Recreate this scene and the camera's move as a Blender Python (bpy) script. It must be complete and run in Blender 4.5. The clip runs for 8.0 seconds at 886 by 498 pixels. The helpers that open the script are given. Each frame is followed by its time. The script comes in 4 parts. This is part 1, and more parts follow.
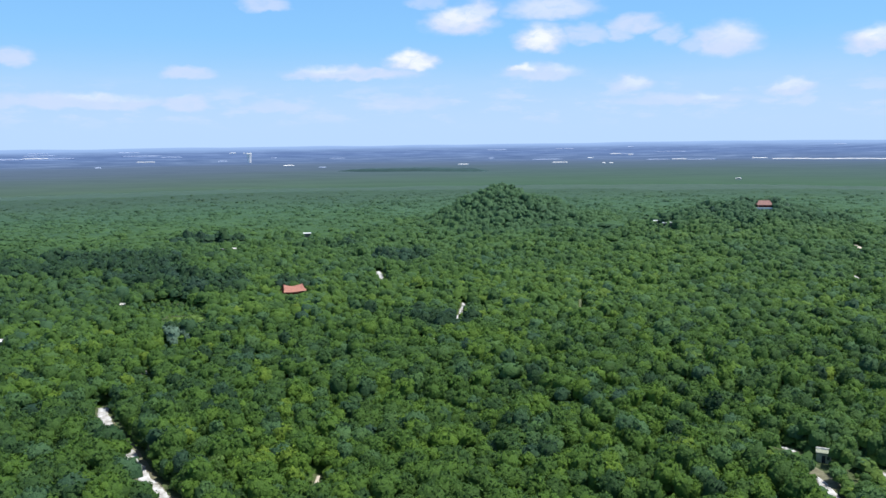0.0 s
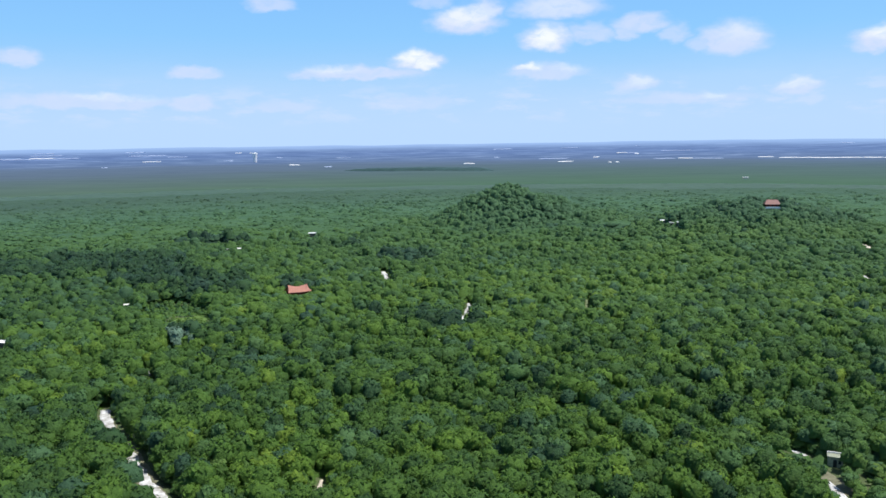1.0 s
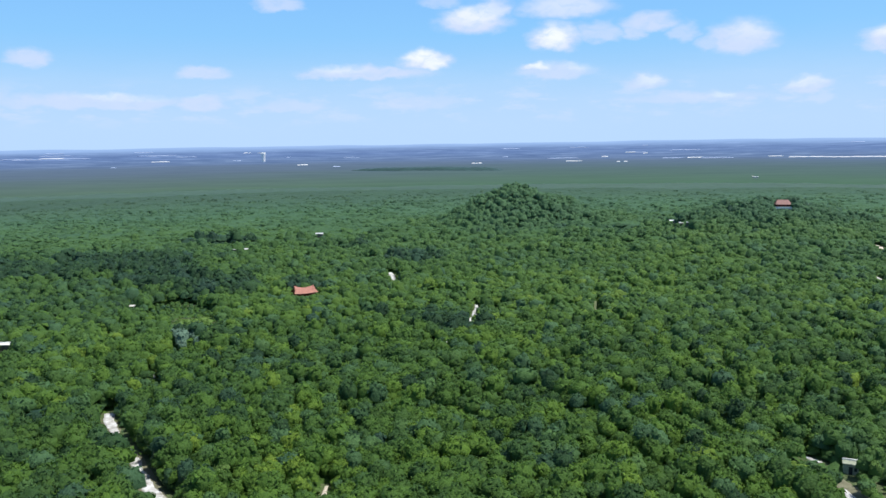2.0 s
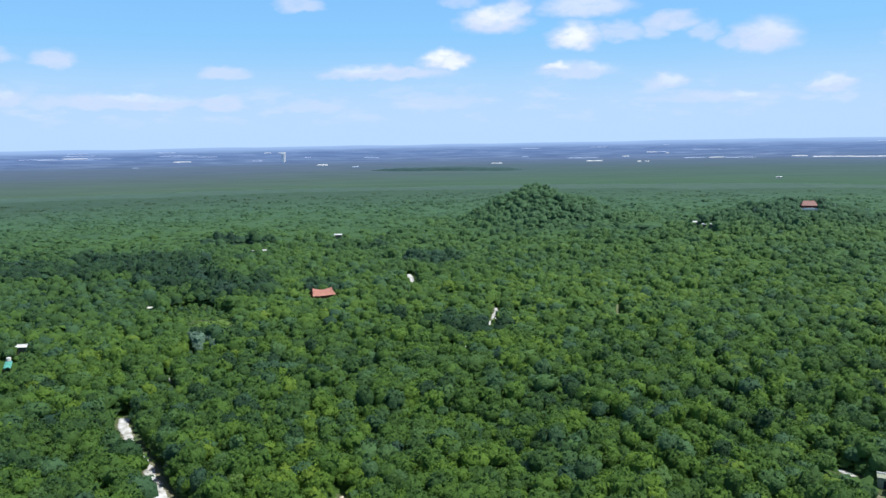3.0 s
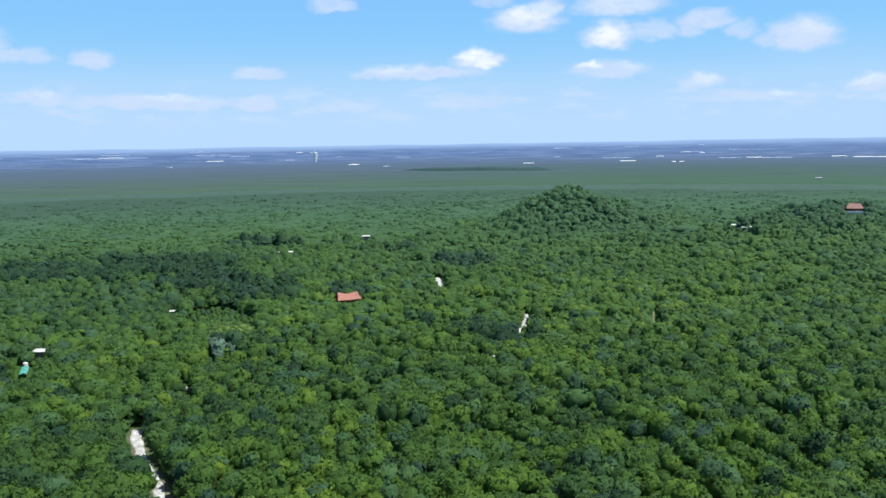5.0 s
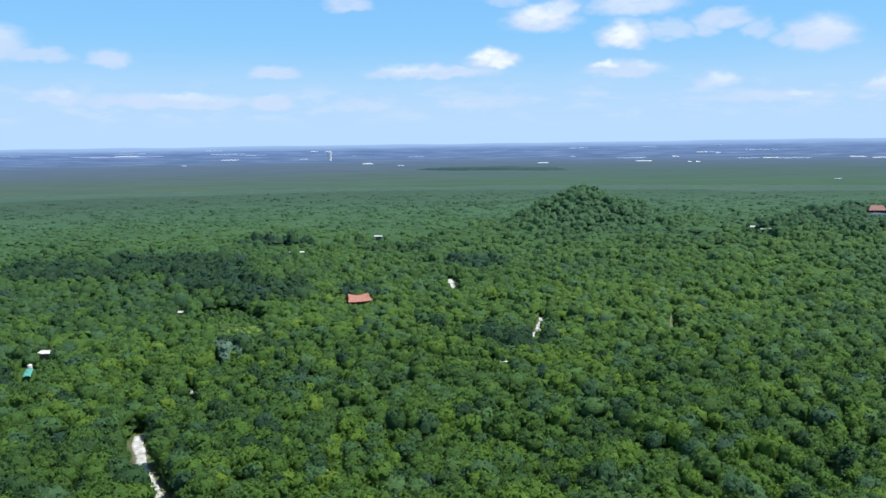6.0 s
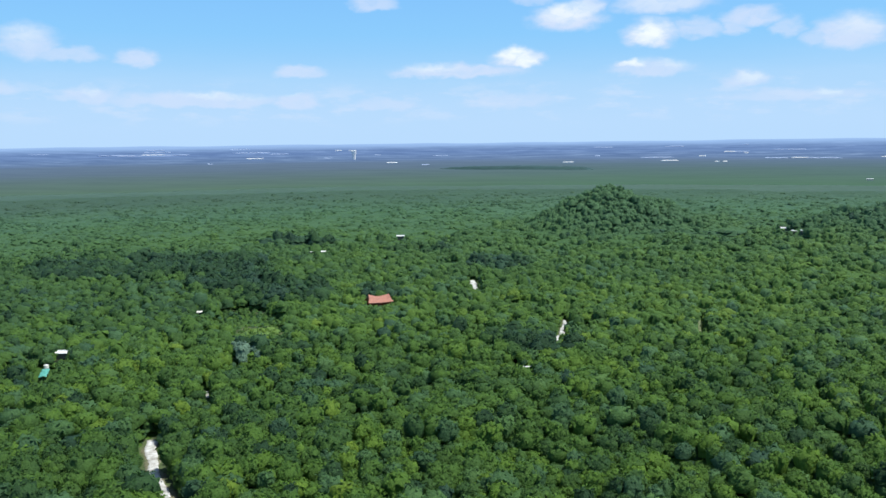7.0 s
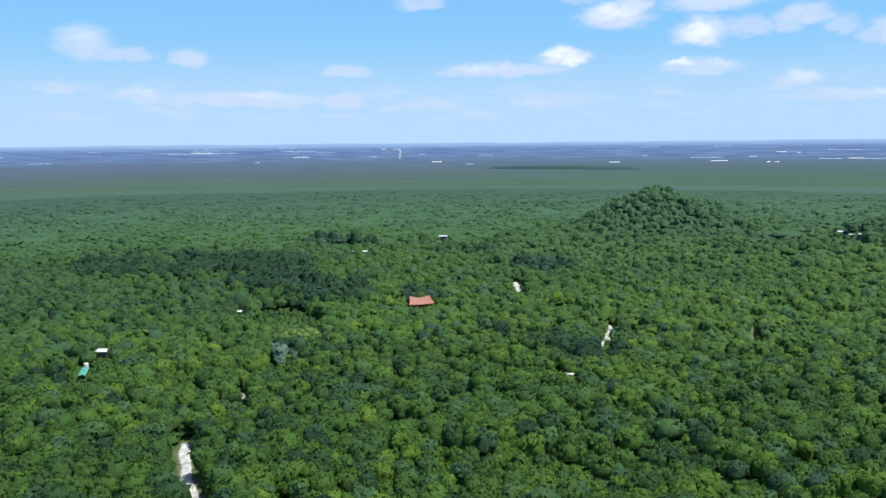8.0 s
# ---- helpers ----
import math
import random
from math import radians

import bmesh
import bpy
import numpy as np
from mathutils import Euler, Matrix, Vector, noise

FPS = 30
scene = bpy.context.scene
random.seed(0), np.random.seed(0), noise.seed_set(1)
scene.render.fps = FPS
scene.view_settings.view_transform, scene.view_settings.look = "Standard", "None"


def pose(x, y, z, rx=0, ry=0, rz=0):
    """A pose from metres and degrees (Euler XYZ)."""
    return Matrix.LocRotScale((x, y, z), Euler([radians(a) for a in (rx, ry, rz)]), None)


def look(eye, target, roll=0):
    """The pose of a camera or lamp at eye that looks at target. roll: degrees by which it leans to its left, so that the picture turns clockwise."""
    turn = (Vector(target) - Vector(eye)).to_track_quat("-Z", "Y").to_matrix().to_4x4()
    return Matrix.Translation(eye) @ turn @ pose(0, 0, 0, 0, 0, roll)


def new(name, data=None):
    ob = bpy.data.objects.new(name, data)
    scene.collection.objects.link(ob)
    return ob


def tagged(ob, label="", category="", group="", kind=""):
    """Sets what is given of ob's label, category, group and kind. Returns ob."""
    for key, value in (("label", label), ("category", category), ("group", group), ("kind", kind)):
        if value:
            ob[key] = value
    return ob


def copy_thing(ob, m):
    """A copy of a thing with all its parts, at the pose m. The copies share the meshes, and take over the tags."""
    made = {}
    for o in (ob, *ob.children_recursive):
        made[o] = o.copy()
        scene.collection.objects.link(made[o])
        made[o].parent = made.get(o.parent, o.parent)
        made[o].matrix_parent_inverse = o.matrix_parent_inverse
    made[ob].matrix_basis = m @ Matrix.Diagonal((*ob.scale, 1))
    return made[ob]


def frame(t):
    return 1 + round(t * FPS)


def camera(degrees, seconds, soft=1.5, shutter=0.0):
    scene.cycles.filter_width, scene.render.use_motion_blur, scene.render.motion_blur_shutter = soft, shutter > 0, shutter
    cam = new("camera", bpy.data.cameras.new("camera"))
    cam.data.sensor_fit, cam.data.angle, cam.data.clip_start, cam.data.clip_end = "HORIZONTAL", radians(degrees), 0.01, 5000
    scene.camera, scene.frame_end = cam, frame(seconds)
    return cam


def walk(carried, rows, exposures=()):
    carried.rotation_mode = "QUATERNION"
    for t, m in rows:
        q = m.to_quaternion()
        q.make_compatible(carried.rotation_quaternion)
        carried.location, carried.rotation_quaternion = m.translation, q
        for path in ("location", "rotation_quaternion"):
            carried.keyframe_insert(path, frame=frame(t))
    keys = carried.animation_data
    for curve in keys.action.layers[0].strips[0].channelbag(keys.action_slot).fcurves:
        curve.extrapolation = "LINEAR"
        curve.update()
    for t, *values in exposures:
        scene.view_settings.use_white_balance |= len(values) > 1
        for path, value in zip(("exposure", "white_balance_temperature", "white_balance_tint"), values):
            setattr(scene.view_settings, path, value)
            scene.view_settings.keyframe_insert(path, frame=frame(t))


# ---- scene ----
# ---------------------------------------------------------------- camera
cam = camera(57.14, 8.0, soft=1.5)
ROWS = [
    (0.0, 0.00, 0.00, 86.00, -0.000, -7.453, 0.725),
    (0.5, 0.14, 1.28, 85.91, 0.163, -7.468, 0.783),
    (1.0, 0.26, 3.06, 85.96, 0.407, -7.489, 0.806),
    (2.5, 0.66, 9.32, 86.44, 1.546, -7.508, 0.927),
    (3.0, 0.72, 12.51, 86.67, 2.376, -7.497, 0.967),
    (3.5, 0.91, 15.62, 86.72, 3.126, -7.500, 1.018),
    (4.0, 0.89, 19.40, 86.86, 3.596, -7.486, 0.993),
    (4.5, 1.08, 22.88, 86.90, 4.118, -7.485, 0.970),
    (6.0, 1.42, 35.11, 86.84, 5.586, -7.517, 0.787),
    (6.5, 1.51, 38.76, 86.73, 6.319, -7.544, 0.740),
    (7.0, 1.48, 43.02, 86.62, 7.276, -7.564, 0.677),
    (7.5, 1.31, 47.18, 86.52, 8.770, -7.575, 0.604),
    (8.0, 1.19, 51.36, 86.48, 10.401, -7.577, 0.530),
]
walk(cam, [(t, pose(x, y, z, 90 + pitch, 0, yaw) @ pose(0, 0, 0, 0, 0, -lean)) for t, x, y, z, yaw, pitch, lean in ROWS],
     exposures=[(0.0, 0.0, 6500, 11.5), (3.0, 0.0, 6500, 9.5), (8.0, 0.0, 6500, 6.5)])

# ---------------------------------------------------------------- sun, sky and clouds
SUN_AZIMUTH, SUN_ELEVATION = 98.0, 66.0   # degrees clockwise from +y, and above the horizon
scene.view_settings.exposure = 0.0

sun = new("sun", bpy.data.lights.new("sun", "SUN"))
sun.data.energy, sun.data.angle, sun.data.color = 5.0, radians(0.53), (1.0, 0.965, 0.90)
_d = Vector((math.sin(radians(SUN_AZIMUTH)) * math.cos(radians(SUN_ELEVATION)),
             math.cos(radians(SUN_AZIMUTH)) * math.cos(radians(SUN_ELEVATION)), math.sin(radians(SUN_ELEVATION))))
sun.matrix_world = look(_d * 900, (0, 0, 0))


class Nodes:
    """A thin wrapper that adds nodes and links to one tree."""

    def __init__(self, tree):
        self.tree = tree
        tree.nodes.clear()

    def add(self, kind):
        return self.tree.nodes.new(kind)

    def feed(self, socket, value):
        if isinstance(value, bpy.types.NodeSocket):
            self.tree.links.new(value, socket)
        else:
            socket.default_value = value

    def math(self, op, a, b=0.0, c=0.0, clamp=False):
        node = self.add("ShaderNodeMath")
        node.operation, node.use_clamp = op, clamp
        for socket, value in zip(node.inputs, (a, b, c)):
            self.feed(socket, value)
        return node.outputs[0]

    def vec(self, op, a, b=(0, 0, 0), c=(0, 0, 0)):
        node = self.add("ShaderNodeVectorMath")
        node.operation = op
        for socket, value in zip(node.inputs, (a, b, c)):
            self.feed(socket, value)
        return node.outputs["Value" if op in ("LENGTH", "DOT_PRODUCT") else "Vector"]

    def fade(self, value, low, high, to_low=0.0, to_high=1.0, smooth=True):
        node = self.add("ShaderNodeMapRange")
        node.interpolation_type = "SMOOTHSTEP" if smooth else "LINEAR"
        for socket, v in zip(node.inputs, (value, low, high, to_low, to_high)):
            self.feed(socket, v)
        return node.outputs[0]

    def mix(self, factor, a, b, blend="MIX"):
        node = self.add("ShaderNodeMix")
        node.data_type, node.blend_type = "RGBA", blend
        for socket, value in zip((node.inputs[0], node.inputs[6], node.inputs[7]), (factor, a, b)):
            self.feed(socket, value)
        return node.outputs[2]

    def noise(self, where, scale, detail=4.0, rough=0.55):
        node = self.add("ShaderNodeTexNoise")
        for name, value in (("Vector", where), ("Scale", scale), ("Detail", detail), ("Roughness", rough)):
            self.feed(node.inputs[name], value)
        return node

    def ramp(self, factor, *stops):
        node = self.add("ShaderNodeValToRGB")
        ends = node.color_ramp.elements
        while len(ends) < len(stops):
            ends.new(0.5)
        for end, (at, color) in zip(ends, stops):
            end.position, end.color = at, (*color, 1)
        self.feed(node.inputs[0], factor)
        return node.outputs[0]


def make_world():
    world = bpy.data.worlds.new("world")
    scene.world = world
    world.use_nodes = True
    n = Nodes(world.node_tree)
    way = n.vec("NORMALIZE", n.add("ShaderNodeTexCoord").outputs["Generated"])
    parts = n.add("ShaderNodeSeparateXYZ")
    n.feed(parts.inputs[0], way)
    azimuth = n.math("MULTIPLY", n.math("ARCTAN2", parts.outputs[0], parts.outputs[1]), 180 / math.pi)
    height = n.math("MULTIPLY", n.math("ARCSINE", parts.outputs[2]), 180 / math.pi)
    flat = n.add("ShaderNodeCombineXYZ")
    n.feed(flat.inputs[0], azimuth), n.feed(flat.inputs[1], height)
    # ragged edges: the place is pushed about by two sizes of noise
    push = n.noise(n.vec("MULTIPLY", flat.outputs[0], (0.8, 1.5, 1)), 1.0, 4.0, 0.5).outputs["Color"]
    where = n.vec("MULTIPLY_ADD", n.vec("SUBTRACT", push, (0.5, 0.5, 0.5)), (1.7, 0.9, 0), flat.outputs[0])
    bodies = []

    def cloud(az, el, wide, high, dense=1.0):
        """One cumulus: its middle and half size, in degrees, and how dense it is."""
        off = n.vec("MULTIPLY", n.vec("SUBTRACT", where, (az, el - 0.25 * high, 0)), (1 / wide, 1 / high, 0))
        off = n.vec("MAXIMUM", off, n.vec("MULTIPLY", off, (-1, -1.7, 0)))   # flat base, billowing top
        bodies.append(n.fade(n.vec("LENGTH", off), 1.38, 0.55, 0.0, dense))

    cloud(1.4, 8.2, 2.3, 1.1)
    cloud(2.6, 8.9, 1.4, 0.8, 0.8)
    cloud(7.6, 9.0, 3.0, 1.0, 0.8)
    cloud(6.9, 7.0, 1.7, 1.2)
    cloud(9.7, 7.2, 1.7, 0.8, 0.7)
    cloud(13.2, 7.7, 1.8, 0.7, 0.85)
    cloud(12.1, 7.1, 0.9, 0.5, 0.7)
    cloud(15.4, 7.0, 0.9, 0.8, 0.6)
    cloud(18.9, 6.5, 2.1, 1.3, 0.9)
    cloud(17.2, 6.2, 1.1, 0.6, 0.6)
    cloud(27.6, 5.9, 1.7, 0.9)
    cloud(-5.9, 4.8, 4.2, 0.6, 0.85)
    cloud(-2.0, 5.6, 1.7, 0.8)
    cloud(-9.2, 4.7, 1.4, 0.4, 0.7)
    cloud(6.9, 4.7, 2.6, 0.7, 0.75)
    cloud(5.6, 5.0, 0.9, 0.4, 0.9)
    cloud(13.0, 3.8, 1.3, 0.7, 0.7)
    cloud(23.1, 3.3, 1.4, 0.6, 0.75)
    cloud(-16.9, 4.8, 1.6, 0.55, 0.75)
    cloud(-27.3, 5.6, 1.3, 0.7, 0.8)
    cloud(-11.9, 9.3, 1.5, 0.6, 0.7)
    cloud(-0.9, 9.4, 1.4, 0.5, 0.5)
    cloud(-33.6, 6.4, 1.7, 1.3, 0.75)
    cloud(-31.4, 5.7, 1.8, 0.6, 0.65)
    cloud(-35.1, 3.6, 1.0, 0.5, 0.5)
    cloud(-30.3, 3.2, 1.6, 0.7, 0.7)
    cloud(-23.7, 2.9, 5.5, 0.6, 0.7)
    cloud(-17.2, 2.8, 1.6, 0.6, 0.75)
    cloud(-11.2, 2.6, 2.2, 0.5, 0.5)
    cloud(-2.4, 2.8, 3.0, 0.6, 0.45)
    cloud(16.0, 2.7, 4.5, 0.5, 0.5)
    gleams = []

    def gleam(az, el, wide, high, bright=1.0):
        """A sunlit head of a cloud."""
        off = n.vec("MULTIPLY", n.vec("SUBTRACT", where, (az, el, 0)), (1 / wide, 1 / high, 0))
        gleams.append(n.fade(n.vec("LENGTH", off), 1.5, 0.2, 0.0, bright))

    gleam(6.8, 7.0, 1.1, 0.9)
    gleam(5.8, 5.1, 0.8, 0.35)
    gleam(8.6, 5.0, 1.2, 0.4, 0.5)
    gleam(17.9, 2.8, 0.8, 0.25, 0.8)
    gleam(13.3, 3.9, 0.9, 0.4, 0.6)
    gleam(22.9, 3.5, 1.2, 0.4, 0.6)
    gleam(27.8, 6.3, 1.2, 0.6, 0.9)
    gleam(1.4, 8.6, 1.9, 0.8, 0.7)
    gleam(-2.3, 5.8, 1.3, 0.55)
    gleam(-1.4, 5.4, 0.8, 0.5, 0.9)
    gleam(-8.0, 5.0, 1.8, 0.35, 0.5)
    gleam(-3.7, 3.4, 0.6, 0.25, 0.8)
    gleam(-17.4, 3.4, 0.7, 0.25, 0.9)
    gleam(-22.5, 3.3, 2.2, 0.3, 0.7)
    gleam(-19.7, 3.3, 1.0, 0.3, 0.6)
    gleam(-33.9, 6.9, 1.2, 0.7, 0.4)
    gleam(-30.3, 3.5, 0.8, 0.35, 0.5)
    gleam(19.5, 6.9, 1.6, 0.7, 0.35)
    gleam(7.6, 9.0, 2.6, 0.7, 0.35)
    shine = gleams[0]
    for one in gleams[1:]:
        shine = n.math("MAXIMUM", shine, one)
    cover = bodies[0]
    for body in bodies[1:]:
        cover = n.math("MAXIMUM", cover, body)
    # fair-weather cumulus over the rest of the sky, above what the camera looks at
    high = n.noise(n.vec("MULTIPLY", flat.outputs[0], (0.05, 0.08, 1)), 1.0, 5.0, 0.6).outputs["Fac"]
    high = n.math("MULTIPLY", n.fade(high, 0.56, 0.72), n.fade(height, 12.0, 22.0))
    cover = n.math("MAXIMUM", cover, high)
    fine = n.noise(n.vec("MULTIPLY", where, (0.8, 1.6, 1)), 1.0, 4.0, 0.6).outputs["Fac"]
    cover = n.math("MULTIPLY", cover, n.fade(fine, 0.2, 0.6, 0.66, 0.97), clamp=True)
    # a pale bank of far cloud and damp air low over the plain
    bank = n.noise(n.vec("MULTIPLY", flat.outputs[0], (0.12, 0.6, 1)), 1.0, 4.0, 0.55).outputs["Fac"]
    bank = n.math("MULTIPLY", n.fade(n.math("MULTIPLY_ADD", bank, 2.0, height), 7.4, 1.8, 0.0, 0.85), n.fade(height, -8.0, -2.0))
    sky = n.add("ShaderNodeTexSky")
    sky.sky_type, sky.sun_disc, sky.sun_elevation, sky.sun_rotation = "NISHITA", False, radians(SUN_ELEVATION), radians(SUN_AZIMUTH)
    sky.altitude, sky.air_density, sky.dust_density, sky.ozone_density = 20.0, 1.0, 0.6, 1.2
    SKY = 0.11
    air = n.vec("SCALE", sky.outputs[0])
    air.node.inputs["Scale"].default_value = SKY
    # damp blue air low down, where the camera looks through most of it
    low = n.ramp(n.math("DIVIDE", height, 12.0), (0.0, (0.40, 0.68, 1.03)), (0.35, (0.36, 0.67, 1.05)), (0.6, (0.26, 0.62, 1.06)), (1.0, (0.21, 0.54, 1.06)))
    air = n.mix(n.fade(height, 45.0, 8.0, 0.0, 0.85), air, low)
    air = n.mix(bank, air, (0.52, 0.73, 1.02, 1))
    lit = n.mix(n.math("MULTIPLY", shine, n.fade(fine, 0.25, 0.55, 0.5, 1.0)), (0.67, 0.77, 1.0, 1), (0.96, 1.01, 1.03, 1))
    air = n.mix(cover, air, lit)
    # broken low cumulus far off, half lost in the bank
    puffs = n.noise(n.vec("MULTIPLY", flat.outputs[0], (0.30, 1.0, 1)), 1.0, 5.0, 0.6).outputs["Fac"]
    puffs = n.math("MULTIPLY", n.fade(puffs, 0.48, 0.66, 0.0, 0.5), n.math("MULTIPLY", n.fade(height, 0.8, 2.2), n.fade(height, 4.6, 2.8)))
    air = n.mix(puffs, air, (0.66, 0.78, 1.0, 1))
    out = n.add("ShaderNodeBackground")
    n.feed(out.inputs[0], air)
    n.feed(n.add("ShaderNodeOutputWorld").inputs[0], out.outputs[0])


make_world()


# ---------------------------------------------------------------- materials
def material(name, build, roughness=0.8, metallic=0.0, bump=None, through_light=0.0):
    mat = bpy.data.materials.new(name)
    mat.use_nodes = True
    n = Nodes(mat.node_tree)
    bsdf, out = n.add("ShaderNodeBsdfPrincipled"), n.add("ShaderNodeOutputMaterial")
    n.feed(bsdf.inputs["Base Color"], build(n))
    n.feed(bsdf.inputs["Roughness"], roughness)
    n.feed(bsdf.inputs["Metallic"], metallic)
    n.feed(bsdf.inputs["Specular IOR Level"], 0.12 if through_light else 0.25)
    shader = bsdf.outputs[0]
    if through_light:
        thin, both = n.add("ShaderNodeBsdfTranslucent"), n.add("ShaderNodeMixShader")
        n.feed(thin.inputs[0], n.mix(1.0, bsdf.inputs["Base Color"].links[0].from_socket, (1.25, 1.3, 0.8, 1), "MULTIPLY"))
        n.feed(both.inputs[0], through_light)
        n.feed(both.inputs[1], shader), n.feed(both.inputs[2], thin.outputs[0])
        shader = both.outputs[0]
    if bump:
        scale, depth = bump
        b = n.add("ShaderNodeBump")
        n.feed(b.inputs["Height"], n.noise(n.add("ShaderNodeNewGeometry").outputs["Position"], scale, 5.0).outputs["Fac"])
        n.feed(b.inputs["Distance"], depth)
        n.feed(bsdf.inputs["Normal"], b.outputs[0])
    n.feed(out.inputs[0], shader)
    return mat


def place(n):
    return n.add("ShaderNodeNewGeometry").outputs["Position"]


LEAVES = ((0.0, (0.023, 0.057, 0.028)), (0.14, (0.036, 0.084, 0.030)), (0.35, (0.055, 0.117, 0.029)), (0.60, (0.073, 0.150, 0.028)), (0.85, (0.101, 0.186, 0.028)), (1.0, (0.136, 0.218, 0.031)))

GREYED_LEAVES = ((0.0, (0.036, 0.080, 0.060)), (0.35, (0.060, 0.132, 0.075)), (0.65, (0.073, 0.153, 0.076)), (1.0, (0.084, 0.170, 0.076)))   # grey-leaved scrub, and haze painted into the leaves with distance


HAZE_LEAVES = ((0.0, (0.044, 0.086, 0.060)), (0.5, (0.058, 0.109, 0.071)), (1.0, (0.066, 0.120, 0.075)))   # leaf colours of the far plain with haze painted in


def foliage(n, kind):
    """Leaf colour: one tint for each plant, a little change from clump to clump and fine grain."""
    if kind == "object":
        tint = n.add("ShaderNodeObjectInfo").outputs["Random"]
        tint = n.math("MULTIPLY_ADD", tint, 0.55, 0.22)
    else:
        source = n.add("ShaderNodeAttribute")
        source.attribute_name = "tint"
        tint = source.outputs["Fac"]
    island = n.add("ShaderNodeNewGeometry").outputs["Random Per Island"]
    tint = n.math("ADD", tint, n.math("MULTIPLY_ADD", island, 0.10, -0.05))
    color = n.ramp(tint, *LEAVES)
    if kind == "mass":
        # mix in greyish leaves and, farther out, haze painted as leaf colour
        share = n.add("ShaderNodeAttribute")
        share.attribute_name = "greyed"
        color = n.mix(n.math("MINIMUM", share.outputs["Fac"], 1.0), color, n.ramp(tint, *GREYED_LEAVES))
        color = n.mix(n.math("SUBTRACT", share.outputs["Fac"], 1.0, clamp=True), color, n.ramp(tint, *HAZE_LEAVES))
    color = n.mix(1.0, color, n.ramp(island, (0.0, (0.87, 0.88, 0.90)), (1.0, (1.13, 1.12, 1.08))), "MULTIPLY")
    grain = n.noise(place(n), 1.9, 3.0, 0.7).outputs["Fac"]
    # the grain weakens along with it, as contrast does through haze
    strength = n.math("MULTIPLY_ADD", n.math("MINIMUM", share.outputs["Fac"], 1.0), -0.75, 1.0) if kind == "mass" else 1.0
    return n.mix(strength, color, n.ramp(grain, (0.30, (0.76, 0.78, 0.80)), (0.5, (1.0, 1.0, 1.0)), (0.68, (1.24, 1.22, 1.16))), "MULTIPLY")


leaf_single = material("leaves", lambda n: foliage(n, "object"), 0.6, bump=(1.7, 0.5), through_light=0.22)
leaf_mass = material("leaf_mass", lambda n: foliage(n, "mass"), 0.6, bump=(1.7, 0.5), through_light=0.22)


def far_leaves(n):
    """Far woodland: uneven stands with crown-sized grain and haze painted into the colour."""
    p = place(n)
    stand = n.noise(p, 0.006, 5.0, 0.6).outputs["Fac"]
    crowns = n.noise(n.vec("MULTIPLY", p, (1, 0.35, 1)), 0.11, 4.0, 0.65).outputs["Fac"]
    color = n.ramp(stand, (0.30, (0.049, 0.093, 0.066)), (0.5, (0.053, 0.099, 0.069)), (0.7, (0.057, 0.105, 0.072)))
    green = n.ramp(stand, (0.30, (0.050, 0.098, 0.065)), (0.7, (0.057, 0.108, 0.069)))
    # greyer with distance: haze put into the base colour
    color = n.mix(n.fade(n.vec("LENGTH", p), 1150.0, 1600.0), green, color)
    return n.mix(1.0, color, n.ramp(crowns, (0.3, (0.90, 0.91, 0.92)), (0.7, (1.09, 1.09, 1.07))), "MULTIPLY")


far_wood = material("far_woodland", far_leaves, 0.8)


def floor_colour(n):
    p = place(n)
    a = n.noise(p, 0.05, 4.0).outputs["Fac"]
    b = n.noise(p, 1.3, 5.0, 0.65).outputs["Fac"]
    color = n.ramp(a, (0.35, (0.068, 0.104, 0.044)), (0.65, (0.092, 0.124, 0.054)))
    return n.mix(1.0, color, n.ramp(b, (0.3, (0.6, 0.6, 0.6)), (0.7, (1.4, 1.35, 1.3))), "MULTIPLY")


forest_floor = material("forest_floor", floor_colour, 0.95, bump=(1.5, 0.3))


def lime_colour(n):
    p = place(n)
    a = n.noise(p, 0.35, 5.0, 0.65).outputs["Fac"]
    b = n.noise(p, 3.0, 4.0, 0.6).outputs["Fac"]
    color = n.ramp(a, (0.34, (0.24, 0.23, 0.20)), (0.46, (0.50, 0.50, 0.49)), (0.62, (0.68, 0.70, 0.72)))
    return n.mix(1.0, color, n.ramp(b, (0.3, (0.8, 0.8, 0.78)), (0.7, (1.1, 1.1, 1.1))), "MULTIPLY")


limestone = material("limestone_gravel", lime_colour, 0.95, bump=(2.5, 0.12))


def plain(name, color, roughness=0.8, grain=0.15, scale=1.5, bump=None):
    """A weathered surface of one colour, with stains at two sizes."""
    def build(n):
        p = place(n)
        a = n.noise(p, scale, 5.0, 0.65).outputs["Fac"]
        b = n.noise(p, scale * 7, 3.0, 0.6).outputs["Fac"]
        c = n.mix(1.0, (*color, 1), n.ramp(a, (0.3, (1 - grain,) * 3), (0.7, (1 + grain,) * 3)), "MULTIPLY")
        return n.mix(1.0, c, n.ramp(b, (0.3, (1 - grain / 2,) * 3), (0.7, (1 + grain / 2,) * 3)), "MULTIPLY")
    return material(name, build, roughness, bump=bump)


